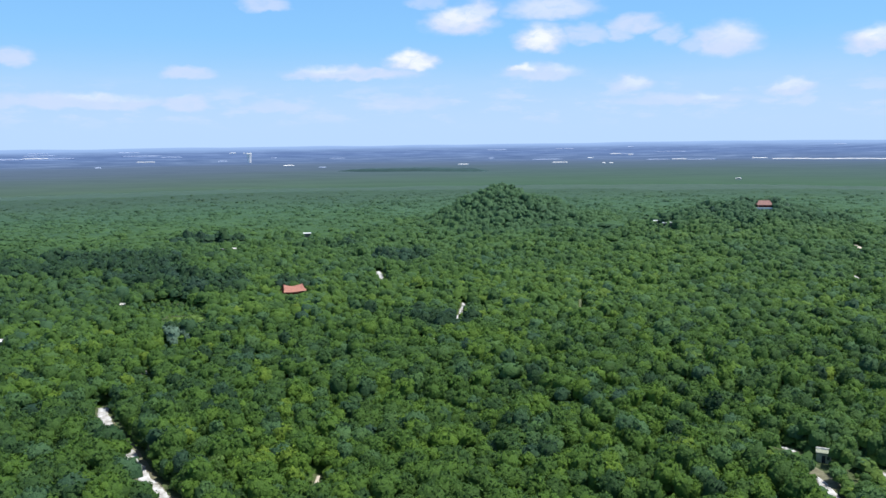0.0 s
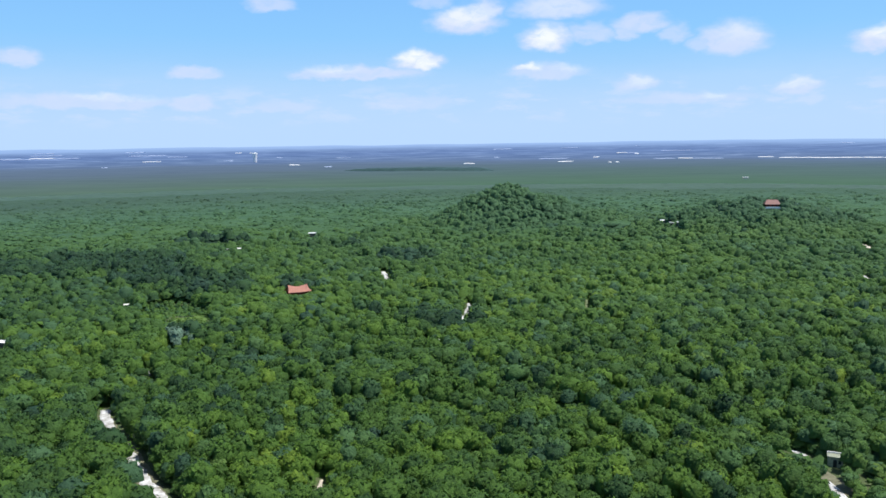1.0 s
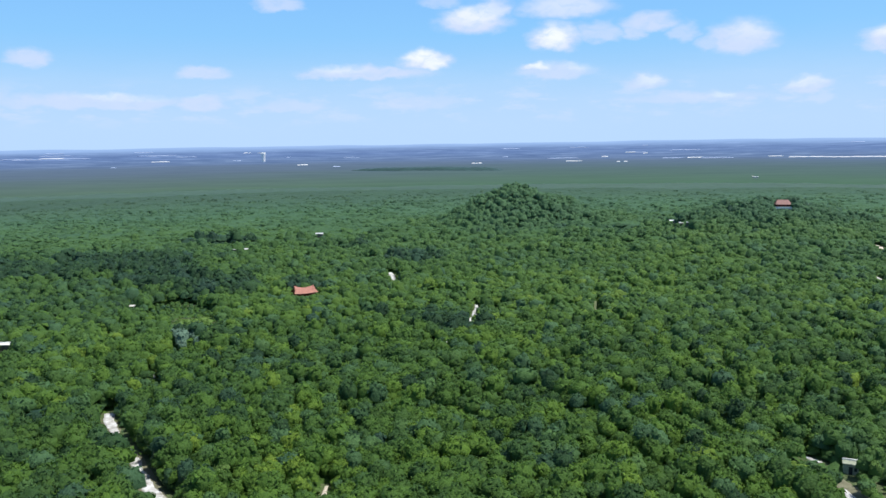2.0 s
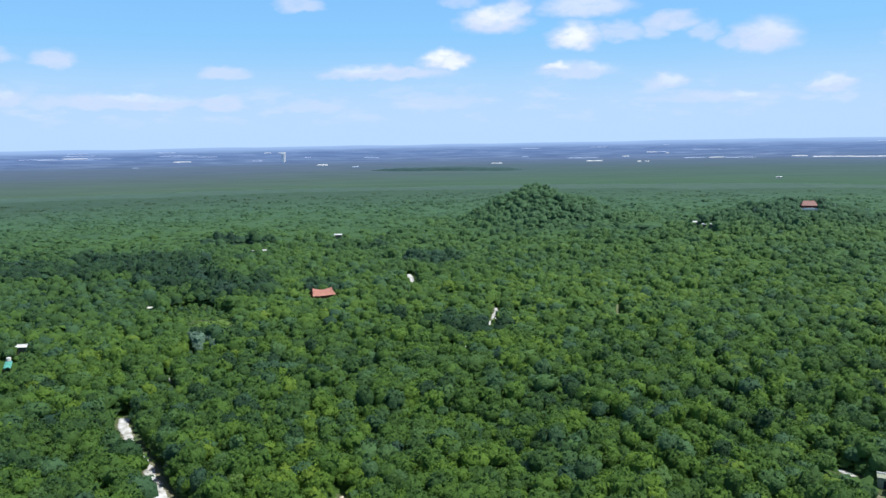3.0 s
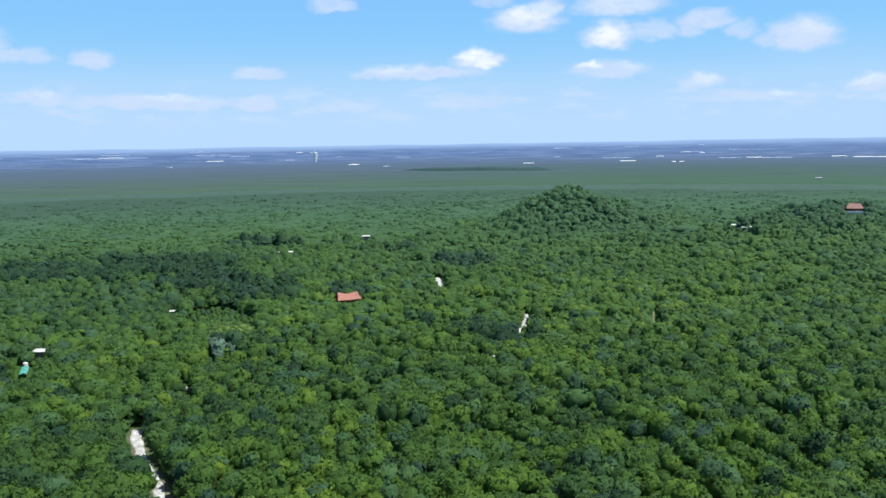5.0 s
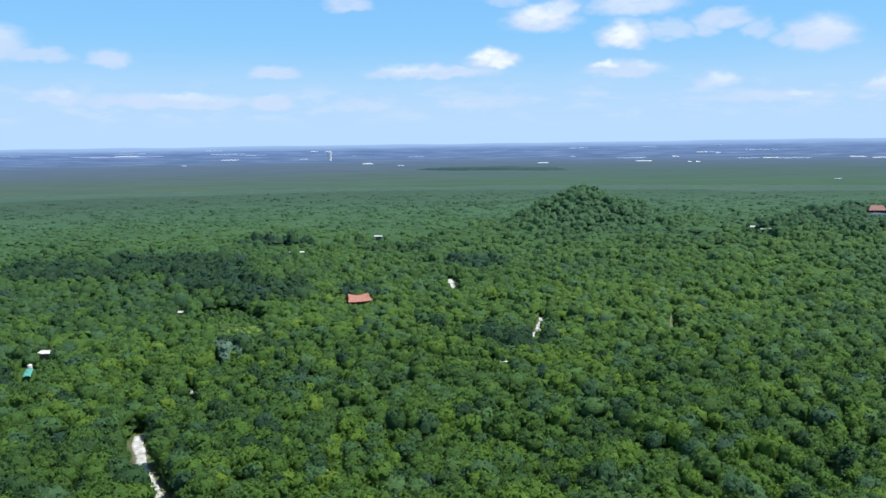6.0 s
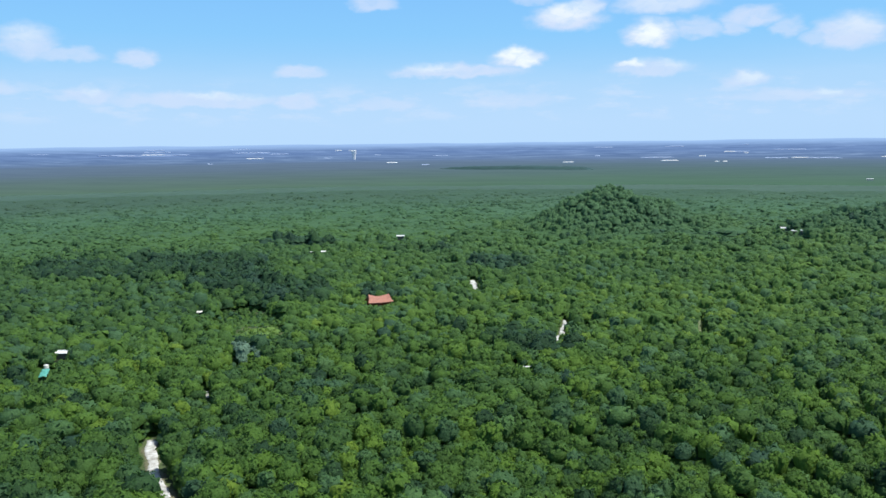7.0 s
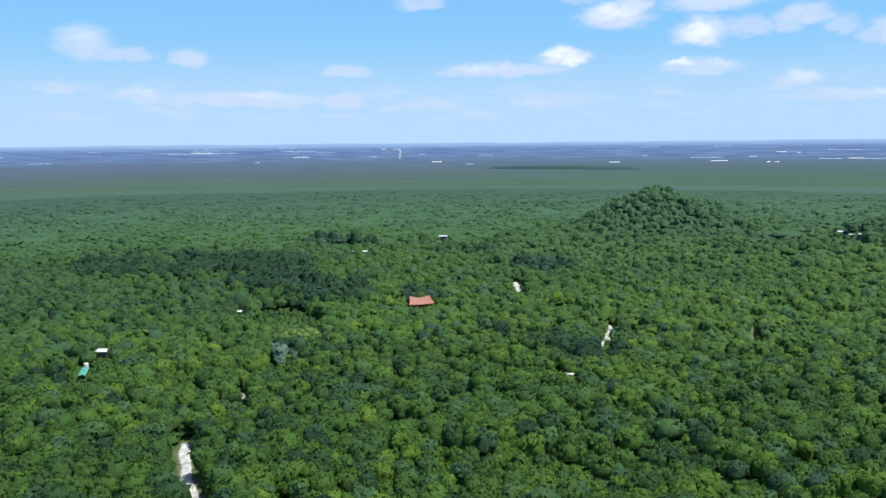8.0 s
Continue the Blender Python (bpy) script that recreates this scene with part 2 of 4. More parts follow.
red_tile = plain("red_clay_tile", (0.40, 0.185, 0.14), 0.8, 0.2, 0.8)
faded_tile = plain("faded_red_tile", (0.30, 0.175, 0.15), 0.85, 0.2, 0.8)
red_wall = plain("red_painted_wall", (0.22, 0.045, 0.03), 0.8)
white_paint = plain("white_paint", (0.78, 0.78, 0.76), 0.7, 0.1)
pale_stone = plain("pale_stone", (0.55, 0.50, 0.42), 0.85, 0.15)
# kept dark so that from the camera only white roofs and parapets show
grey_wall = plain("dark_grey_wall", (0.13, 0.13, 0.11), 0.9, 0.3)
olive_wall = plain("grey_green_wall", (0.30, 0.33, 0.25), 0.9, 0.25)
dark_glass = plain("dark_window", (0.03, 0.035, 0.04), 0.2, 0.05)
grey_leaf = plain("grey_leaves", (0.105, 0.180, 0.125), 0.8, 0.3, 1.7, bump=(1.7, 0.5))
# far white buildings with blue haze mixed into their paint
hazed_white = plain("hazed_white_paint", (0.36, 0.44, 0.60), 0.6, 0.15, 0.05)
turquoise = plain("turquoise_tarpaulin", (0.10, 0.36, 0.30), 0.6, 0.2)
bark = plain("grey_bark", (0.12, 0.10, 0.08), 0.9, 0.25, 3.0)
meadow_grass = plain("bright_meadow_grass", (0.105, 0.185, 0.042), 0.9, 0.35, 0.25, bump=(1.0, 0.4))
# woods darkened where a cloud shadow lies; the shade is in this colour
cloud_shade = plain("painted_cloud_shade", (0.028, 0.066, 0.066), 0.85, 0.2, 0.03)
shade_strip = plain("dark_shade_strip", (0.02, 0.035, 0.03), 0.12, 0.1)
pale_grass = plain("pale_dry_grass", (0.17, 0.21, 0.11), 0.95, 0.25, 0.6)
dry_earth = plain("dry_grass_earth", (0.17, 0.17, 0.11), 0.95, 0.3, 0.5)


# ---------------------------------------------------------------- the lie of the land
def ease(v, low, high):
    v = np.clip((v - low) / (high - low), 0, 1)
    return v * v * (3 - 2 * v)


def wave(x, y, size, seed):
    """Smooth value noise from -1 to 1 with features of about that size in metres."""
    u, v = x / size + seed * 17.31, y / size - seed * 9.17
    i, j = np.floor(u), np.floor(v)
    a, b = u - i, v - j
    a, b = a * a * (3 - 2 * a), b * b * (3 - 2 * b)

    def corner(p, q):
        h = np.sin(p * 127.1 + q * 311.7 + seed * 74.7) * 43758.5453
        return (h - np.floor(h)) * 2 - 1
    return (corner(i, j) * (1 - a) + corner(i + 1, j) * a) * (1 - b) + (corner(i, j + 1) * (1 - a) + corner(i + 1, j + 1) * a) * b


def mound(x, y, cx, cy, rx, ry, height, power=1.0):
    d = np.sqrt(((x - cx) / rx) ** 2 + ((y - cy) / ry) ** 2)
    return height * (1 - ease(d, 0.0, 1.0)) ** power


def peak(x, y, cx, cy, rx, ry, height):
    """A hill with straight flanks, a blunt top and an uneven foot."""
    d = np.sqrt(((x - cx) / rx) ** 2 + ((y - cy) / ry) ** 2) * (1 + 0.10 * wave(x, y, 38, 61) + 0.06 * wave(x, y, 17, 62))
    s = np.clip(1.06 - np.sqrt(d * d + 0.03), 0, 1)
    return height * s * ease(s, -0.25, 0.30)


def land(x, y):
    """Height of the ground in metres."""
    x, y = np.asarray(x, float), np.asarray(y, float)
    r = np.hypot(x, y)
    z = 8.0 * ease(r, 470, 690) + 1.6 * wave(x, y, 210, 1) * ease(r, 250, 500) + 0.5 * wave(x, y, 60, 2)
    z = z - 8.0 * ease(r, 900, 1500)
    # the steep overgrown hill, with its long shoulder
    z = z + peak(x, y, 47, 745, 68, 48, 35) + mound(x, y, 110, 742, 76, 40, 11)
    # the broad mound with the house
    z = z + mound(x, y, 260, 668, 105, 75, 18.5) + mound(x, y, 200, 660, 65, 55, 6)
    # far low ground, then a rise that lifts its edge to the camera's horizon
    z = z + 3.0 * wave(x, y, 500, 3) * ease(r, 1400, 2200) * (1 - ease(r, 3300, 3700))
    return z + 69.0 * np.clip((r - 3750) / 1200, 0, 1) ** 1.05


def height(x, y):
    return float(land(x, y))


def mesh_from(name, verts, faces, mat, smooth=False, tint=None, greyed=None):
    """A mesh straight from arrays; all faces have the same number of corners."""
    verts, faces = np.asarray(verts, np.float32), np.asarray(faces, np.int32)
    me = bpy.data.meshes.new(name)
    sides = faces.shape[1]
    me.vertices.add(len(verts))
    me.vertices.foreach_set("co", verts.ravel())
    me.loops.add(faces.size)
    me.loops.foreach_set("vertex_index", faces.ravel())
    me.polygons.add(len(faces))
    me.polygons.foreach_set("loop_start", np.arange(0, faces.size, sides, dtype=np.int32))
    me.polygons.foreach_set("use_smooth", np.full(len(faces), smooth) if isinstance(smooth, bool) else np.asarray(smooth, bool))
    if tint is not None:
        me.attributes.new("tint", "FLOAT", "POINT").data.foreach_set("value", np.asarray(tint, np.float32))
    if greyed is not None:
        me.attributes.new("greyed", "FLOAT", "POINT").data.foreach_set("value", np.asarray(greyed, np.float32))
    me.materials.append(mat)
    me.update(calc_edges=True)
    return me


def polar_sheet(radii, angles, lift):
    """Vertices and quads of a sheet laid out in rings round the origin; angles clockwise from +y."""
    rr, aa = np.meshgrid(radii, angles, indexing="ij")
    x, y = rr * np.sin(aa), rr * np.cos(aa)
    verts = np.stack([x, y, lift(x, y)], -1).reshape(-1, 3)
    k = np.arange(len(radii) * len(angles)).reshape(len(radii), len(angles))
    faces = np.stack([k[:-1, :-1], k[:-1, 1:], k[1:, 1:], k[1:, :-1]], -1).reshape(-1, 4)[:, ::-1]
    return verts, faces


def build_ground():
    radii = np.concatenate([[0.5], np.arange(20, 560, 20), np.arange(560, 900, 9), np.geomspace(900, 4960, 60)])
    fine = np.radians(np.arange(-48, 40, 0.75))
    rest = np.radians(np.arange(40, 312.1, 4.0))
    v, f = polar_sheet(radii, np.concatenate([fine, rest]), land)
    ob = new("ground", mesh_from("ground", v, f, forest_floor, True))
    tagged(ob, "dark forest floor with leaf litter and scrub", "ground", kind="structure")


build_ground()


# ---------------------------------------------------------------- helpers for things
def link_mesh(name, bm, mat, parent=None, label="", smooth=False):
    me = bpy.data.meshes.new(name)
    for face in bm.faces:
        face.smooth = smooth
    bm.to_mesh(me)
    bm.free()
    me.materials.append(mat)
    ob = new(name, me)
    ob.parent = parent
    return tagged(ob, label)


part = link_mesh


def box(bm, x0, x1, y0, y1, z0, z1):
    m = pose((x0 + x1) / 2, (y0 + y1) / 2, (z0 + z1) / 2) @ Matrix.Diagonal((x1 - x0, y1 - y0, z1 - z0, 1))
    bmesh.ops.create_cube(bm, size=1.0, matrix=m)
    return bm


def slab(x0, x1, y0, y1, z0, z1, bevel=0.04):
    bm = box(bmesh.new(), x0, x1, y0, y1, z0, z1)
    bmesh.ops.bevel(bm, geom=bm.edges[:], offset=bevel, segments=1, affect="EDGES")
    return bm


def hip_roof(w, d, z0, z1, ridge, over=0.5, thick=0.18):
    """A hipped roof with a real thickness over a plan of w by d, its ridge along x."""
    bm = bmesh.new()
    hw, hd = w / 2 + over, d / 2 + over
    rows = []
    for drop in (0.0, thick):
        rows.append([bm.verts.new(p) for p in ((-hw, -hd, z0 - drop), (hw, -hd, z0 - drop), (hw, hd, z0 - drop), (-hw, hd, z0 - drop),
                                               (-ridge / 2, 0, z1 - drop), (ridge / 2, 0, z1 - drop))])
    for row, turn in ((rows[0], 1), (rows[1], -1)):
        a, b, c, e, p, q = row
        for face in ((a, b, q, p), (b, c, q), (c, e, p, q), (e, a, p)):
            bm.faces.new(face[::turn])
    for i in range(4):
        j = (i + 1) % 4
        bm.faces.new((rows[0][i], rows[1][i], rows[1][j], rows[0][j]))
    return bm


def thing(name, x, y, turn, label, category, group="", sink=0.0):
    ob = new(name)
    HOUSES.append((x, y))
    ob.matrix_world = pose(x, y, height(x, y) - sink, 0, 0, turn)
    return tagged(ob, label, category, group)


BARE = []    # circles (x, y, radius) where the ground itself lies open
CLEAR = []   # circles (x, y, radius) that stay free of trees
HOUSES = []  # middles of the built things
VERGE = []   # circles along the tracks, whose rims carry shrubs
LOW = []     # circles in which the plants stay low: x, y, radius, tallest


def open_front(x, y, reach, rad, top):
    """Keep the plants low on the south side of a thing, towards the flight line."""
    size = math.hypot(x, y - 25)
    for k in range(int(reach / 3) + 1):
        LOW.append((x - x / size * (3 * k + 2), y - (y - 25) / size * (3 * k + 2), rad, top + 0.06 * k))


# ---------------------------------------------------------------- tracks and clearings
def strip(name, points, widths, mat, label, category, seed, lift=0.10, clear=0.4, front=0):
    """A track along a line of points, with ragged edges, a slight crown and real thickness at the rim."""
    rng = np.random.default_rng(seed)
    pts = np.array(points, float)
    at = np.concatenate([[0], np.cumsum(np.hypot(*np.diff(pts, axis=0).T))])
    s = np.arange(0, at[-1], 0.8)
    x, y, w = np.interp(s, at, pts[:, 0]), np.interp(s, at, pts[:, 1]), np.interp(s, at, widths)
    for k in range(3):
        x[1:-1], y[1:-1] = (x[:-2] + x[1:-1] + x[2:]) / 3, (y[:-2] + y[1:-1] + y[2:]) / 3
    tx, ty = np.gradient(x), np.gradient(y)
    size = np.hypot(tx, ty)
    nx, ny = -ty / size, tx / size
    wob = lambda: np.convolve(rng.normal(0, 1, len(s) + 4), np.ones(5) / 5, "valid")
    left, right = w / 2 * (1 + 0.35 * wob()), w / 2 * (1 + 0.35 * wob())
    across = np.array([-1, -0.97, -0.5, 0, 0.5, 0.97, 1])
    rise = np.array([-0.15, lift * 0.6, lift * 0.9, lift * 1.1, lift * 0.9, lift * 0.6, -0.15])
    reach = np.where(across < 0, left[:, None], right[:, None]) * across
    vx, vy = x[:, None] + nx[:, None] * reach, y[:, None] + ny[:, None] * reach
    vz = land(vx, vy) + rise + 0.02 * rng.normal(0, 1, reach.shape)
    k = np.arange(vx.size).reshape(vx.shape)
    f = np.stack([k[:-1, :-1], k[1:, :-1], k[1:, 1:], k[:-1, 1:]], -1).reshape(-1, 4)[:, ::-1]
    ob = new(name, mesh_from(name, np.stack([vx, vy, vz], -1).reshape(-1, 3), f, mat, True))
    tagged(ob, label, category, kind="structure")
    for i in range(0, len(s), 2):
        CLEAR.append((x[i], y[i], w[i] / 2 + clear))
        CLEAR.append((x[i] - 2.6 * x[i] / np.hypot(x[i], y[i]), y[i] - 2.6 * y[i] / np.hypot(x[i], y[i]), w[i] / 2 + clear * 0.7))
        BARE.append((x[i], y[i], w[i] / 2 - 0.3))
        VERGE.append((x[i], y[i], w[i] / 2))
    if front:
        for i in range(0, len(s), 3):
            size = np.hypot(x[i], y[i] - 25)
            for k in np.arange(3.5, min(0.6 * front, 6.0), 2.0):
                CLEAR.append((x[i] - x[i] / size * k, y[i] - (y[i] - 25) / size * k, w[i] / 2 + 0.8))
            open_front(x[i] + 0.8, y[i], front, w[i] / 2 + 2.2, 0.12)
    return ob


def build_tracks():
    white = "white crushed limestone track between low jungle trees"
    strip("track", [(-113.5, 261), (-111, 255), (-105.5, 245), (-100, 235.5), (-93.8, 226.5), (-88.7, 219.5), (-82.2, 208.5), (-77, 200),
                    (-69, 189), (-60, 176), (-50, 160)], [2.7, 3.3, 3.1, 3.0, 3.2, 3.0, 3.1, 3.3, 3.3, 3.3, 3.3], limestone, white, "track", 11, clear=1.5, front=10)
    strip("verge", [(-112, 256), (-105.5, 245), (-100, 235.5), (-93.8, 226.5), (-88.7, 219.5), (-82.2, 208.5), (-77, 200), (-69, 189), (-60, 176), (-50, 160)],
          [3.8, 5.2, 5.4, 5.2, 5.6, 5.4, 5.6, 5.8, 5.8, 5.8], dry_earth, "dry brown earth and weeds along the track", "verge", 10, lift=0.03, clear=0.4)
    strip("track", [(92, 176), (93.8, 187), (94.8, 194), (95.0, 199)], [2.0, 2.2, 2.2, 1.2], limestone, white, "track", 12, clear=0.8, front=14)
    strip("track", [(94.6, 219.5), (96.0, 217.5), (97.0, 215.0)], [1.2, 2.0, 1.2], limestone, white, "track", 13, clear=1.2, front=14)
    strip("track", [(110.5, 207), (112.2, 203), (113, 199), (114, 192)], [1.5, 2.4, 2.5, 2.2], limestone, white, "track", 14, clear=1.4, front=18)
    strip("track", [(10.4, 434), (11.0, 424), (8.6, 414), (9.2, 404), (6.0, 396), (5.6, 388)], [1.4, 2.4, 1.5, 3.0, 2.2, 2.8], limestone, white, "track", 15, clear=1.3, front=32)
    strip("track", [(-43, 532), (-42, 525), (-40.5, 514), (-38, 500)], [2.2, 3.8, 4.0, 2.0], limestone, white, "track", 16, clear=1.2, front=44)
    strip("track", [(-117.5, 309), (-116, 305.5), (-114, 301)], [1.4, 1.9, 1.6], limestone, white, "track", 18, clear=0.7, front=26)
    strip("track", [(-33.2, 203), (-33.0, 197), (-32.2, 189)], [1.0, 1.5, 1.0], pale_stone, "sandy footpath in the scrub", "track", 19, clear=0.9, front=6)
    strip("track", [(75.5, 442), (73, 428), (70.2, 410)], [1.0, 1.5, 1.2], pale_grass, "narrow dry grass track through the trees", "track", 20, clear=0.7, front=28)
    strip("track", [(300, 588), (296.5, 576), (293, 563)], [3, 5, 2.5], pale_stone, "bare pale earth track on a slope", "track", 21, clear=1.2, front=36)
    strip("track", [(251, 490), (249.8, 485), (248.5, 480)], [1.4, 2.0, 1.5], limestone, white, "track", 22, clear=1.0, front=32)


build_tracks()


def patch(name, cx, cy, rx, ry, mat, label, category, seed, lift=0.12):
    """A clearing with an uneven rim."""
    rng = np.random.default_rng(seed)
    a = np.linspace(0, 2 * np.pi, 41)[:-1]
    rim = 1 + 0.18 * np.sin(2 * a + rng.uniform(0, 6)) + 0.1 * np.sin(5 * a + rng.uniform(0, 6)) + 0.05 * rng.normal(0, 1, 40)
    rings = np.array([0.02, 0.4, 0.8, 0.98, 1.0])
    x = cx + rx * np.outer(rings, rim * np.cos(a))
    y = cy + ry * np.outer(rings, rim * np.sin(a))
    z = land(x, y) + np.array([lift, lift, lift, lift * 0.7, -0.2])[:, None]
    k = np.arange(x.size).reshape(x.shape)
    n = np.roll(k, -1, axis=1)
    f = np.stack([k[:-1], k[1:], n[1:], n[:-1]], -1).reshape(-1, 4)
    ob = new(name, mesh_from(name, np.stack([x, y, z], -1).reshape(-1, 3), f, mat, True))
    for k in np.linspace(-0.7, 0.7, 7):
        BARE.append((cx + rx * k, cy, ry * 0.8))
    return tagged(ob, label, category, kind="structure")


def build_clearings():
    patch("meadow", -127, 398, 12, 7, meadow_grass, "small bright green meadow among the trees", "meadow", 31)
    for k in range(5):
        CLEAR.append((-136 + 4.5 * k, 401 - 1.5 * k, 4))
    patch("clearing", 95, 199, 4.2, 8.5, dry_earth, "bare grey-brown earth clearing round a hut", "clearing", 33, 0.05)
    for k in range(6):
        CLEAR.append((93.5 + 0.6 * k, 190 + 3.2 * k, 2.6))
    open_front(-128, 394, 30, 12, 0.20)
    LOW.append((-140, 408, 20, 0.45))
    open_front(-115, 338, 12, 6, 0.75)
    # dark glossy sheet in place of the line of shade under the trees
    patch("pond", -147, 438, 16, 2.0, shade_strip, "narrow dark glossy strip standing in for shade at the foot of tall trees", "pond", 32)
    for k in range(8):
        CLEAR.append((-160 + 3.8 * k, 438, 0.5))
    LOW.append((-148, 424, 14, 0.5))


build_clearings()


# ---------------------------------------------------------------- houses
def saddle_roof(half, depth, eave, crest, thick=0.2):
    """A tile roof whose ridge sags between two raised ends and whose ends are hipped."""
    bm = bmesh.new()
    cuts = 8
    shells = []
    for drop in (0.0, thick):
        rows = []
        for k in range(cuts + 1):
            u = -1 + 2 * k / cuts
            x, lift = u * half, crest + 1.35 * abs(u) ** 1.6 - 0.3 * (u > 0.5)
            inner = x * 0.86
            rows.append([bm.verts.new(p) for p in ((x * 1.04, -depth, eave - drop + 0.25 * abs(u) ** 2), (inner * 1.06, -depth * 0.5, (eave + lift) / 2 - 0.15 - drop),
                                                   (inner, 0, lift - drop), (inner * 1.06, depth * 0.5, (eave + lift) / 2 - 0.15 - drop), (x * 1.04, depth, eave - drop))])
        shells.append(rows)
        for a, b in zip(rows, rows[1:]):
            for k in range(4):
                face = (a[k], b[k], b[k + 1], a[k + 1])
                bm.faces.new(face if not drop else face[::-1])
    top, low = shells
    for k in range(cuts):
        for side in (0, 4):
            bm.faces.new((top[k][side], low[k][side], low[k + 1][side], top[k + 1][side]))
    for k in range(4):
        for end in (0, cuts):
            bm.faces.new((top[end][k], top[end][k + 1], low[end][k + 1], low[end][k]))
    bmesh.ops.recalc_face_normals(bm, faces=bm.faces[:])
    return bm


def build_red_house(x, y, turn):
    """A long house under a wide clay roof that sags between two raised ends."""
    h = thing("house", x, y, turn, "house with sagging salmon-red clay tile roof and dark red walls", "house")
    part("wall", slab(-5.6, 5.6, -3.4, 3.4, -0.3, 4.0), red_wall, h)
    part("roof", saddle_roof(6.4, 4.6, 3.7, 6.3), red_tile, h, "salmon clay tile roof")
    for end in (-1, 1):
        part("gable_wall", slab(end * 5.2 - 0.15, end * 5.2 + 0.15, -1.5, 1.5, 4.0, 5.9, 0.03), red_wall, h)
    for k in (-3.4, 3.2):
        w = part("window", slab(k - 0.7, k + 0.7, -3.48, -3.36, 1.0, 2.4, 0.02), dark_glass, h)
        part("window_sill", slab(k - 0.85, k + 0.85, -3.6, -3.38, 0.85, 0.97, 0.02), pale_stone, w)
    part("door", slab(-0.6, 0.6, -3.48, -3.36, 0.1, 2.2, 0.02), dark_glass, h)
    for k in range(9):
        part("post", slab(-6.0 + 1.5 * k - 0.08, -6.0 + 1.5 * k + 0.08, -4.3, -4.14, -0.2, 3.6, 0.02), bark, h)
    for k in range(10):
        a = k * 0.628
        CLEAR.append((x + 5.5 * math.cos(a), y + 2.5 * math.sin(a), 3.2))
    CLEAR.append((x, y, 3))
    open_front(x, y, 30, 8.5, 0.80)
    return h


def build_hill_house(x, y, turn):
    h = thing("house", x, y, turn, "hilltop house with reddish hip roof and white terrace wall", "house", sink=-0.6)
    part("wall", slab(-4.6, 4.6, -3.6, 3.6, 0, 5.4), red_wall, h, "dull red wall")
    part("roof", hip_roof(10.6, 7.6, 5.0, 8.6, 8.2, 0.8), faded_tile, h, "faded red hipped roof")
    part("terrace", slab(-7.5, 7.5, -6.4, 5.0, -6.0, 2.4, 0.08), grey_wall, h, "dark stone terrace")
    part("parapet", slab(-7.7, 7.7, -6.6, -6.3, 1.6, 3.3, 0.04), white_paint, h, "white terrace wall")
    for k in (-3, 0, 3):
        part("window", slab(k - 0.6, k + 0.6, -3.68, -3.55, 3.2, 4.6, 0.02), dark_glass, h)
    for k in range(12):
        a = k * 0.5236
        CLEAR.append((x + 6.5 * math.cos(a), y + 4.5 * math.sin(a), 3.6))
    open_front(x, y, 20, 9.0, 0.95)
    return h


def build_flat_house(x, y, turn, w, d, z, label, front=7.0, veg=0.62):
    """A small flat-roofed house with a low parapet, a door and a window."""
    h = thing("house", x, y, turn, label, "house")
    part("wall", slab(-w / 2, w / 2, -d / 2, d / 2, -0.4, z), pale_stone if y > 1000 else grey_wall, h, "plain house wall")
    part("roof", slab(-w / 2 - 0.25, w / 2 + 0.25, -d / 2 - 0.25, d / 2 + 0.25, z, z + 0.25, 0.05), white_paint, h, "flat white roof slab")
    part("parapet", slab(-w / 2 - 0.25, w / 2 + 0.25, d / 2 + 0.05, d / 2 + 0.25, z + 0.25, z + 0.6, 0.03), white_paint, h)
    part("door", slab(-0.5, 0.5, -d / 2 - 0.06, -d / 2 + 0.04, 0.05, 2.1, 0.02), dark_glass, h)
    part("window", slab(w / 4 - 0.3, w / 4 + 0.6, -d / 2 - 0.06, -d / 2 + 0.04, 1.0, 2.0, 0.02), dark_glass, h)
    CLEAR.append((x, y, max(w, d) * 0.55 + 0.4))
    open_front(x, y, front * 1.4, w * 0.55 + 1.0, veg)
    return h


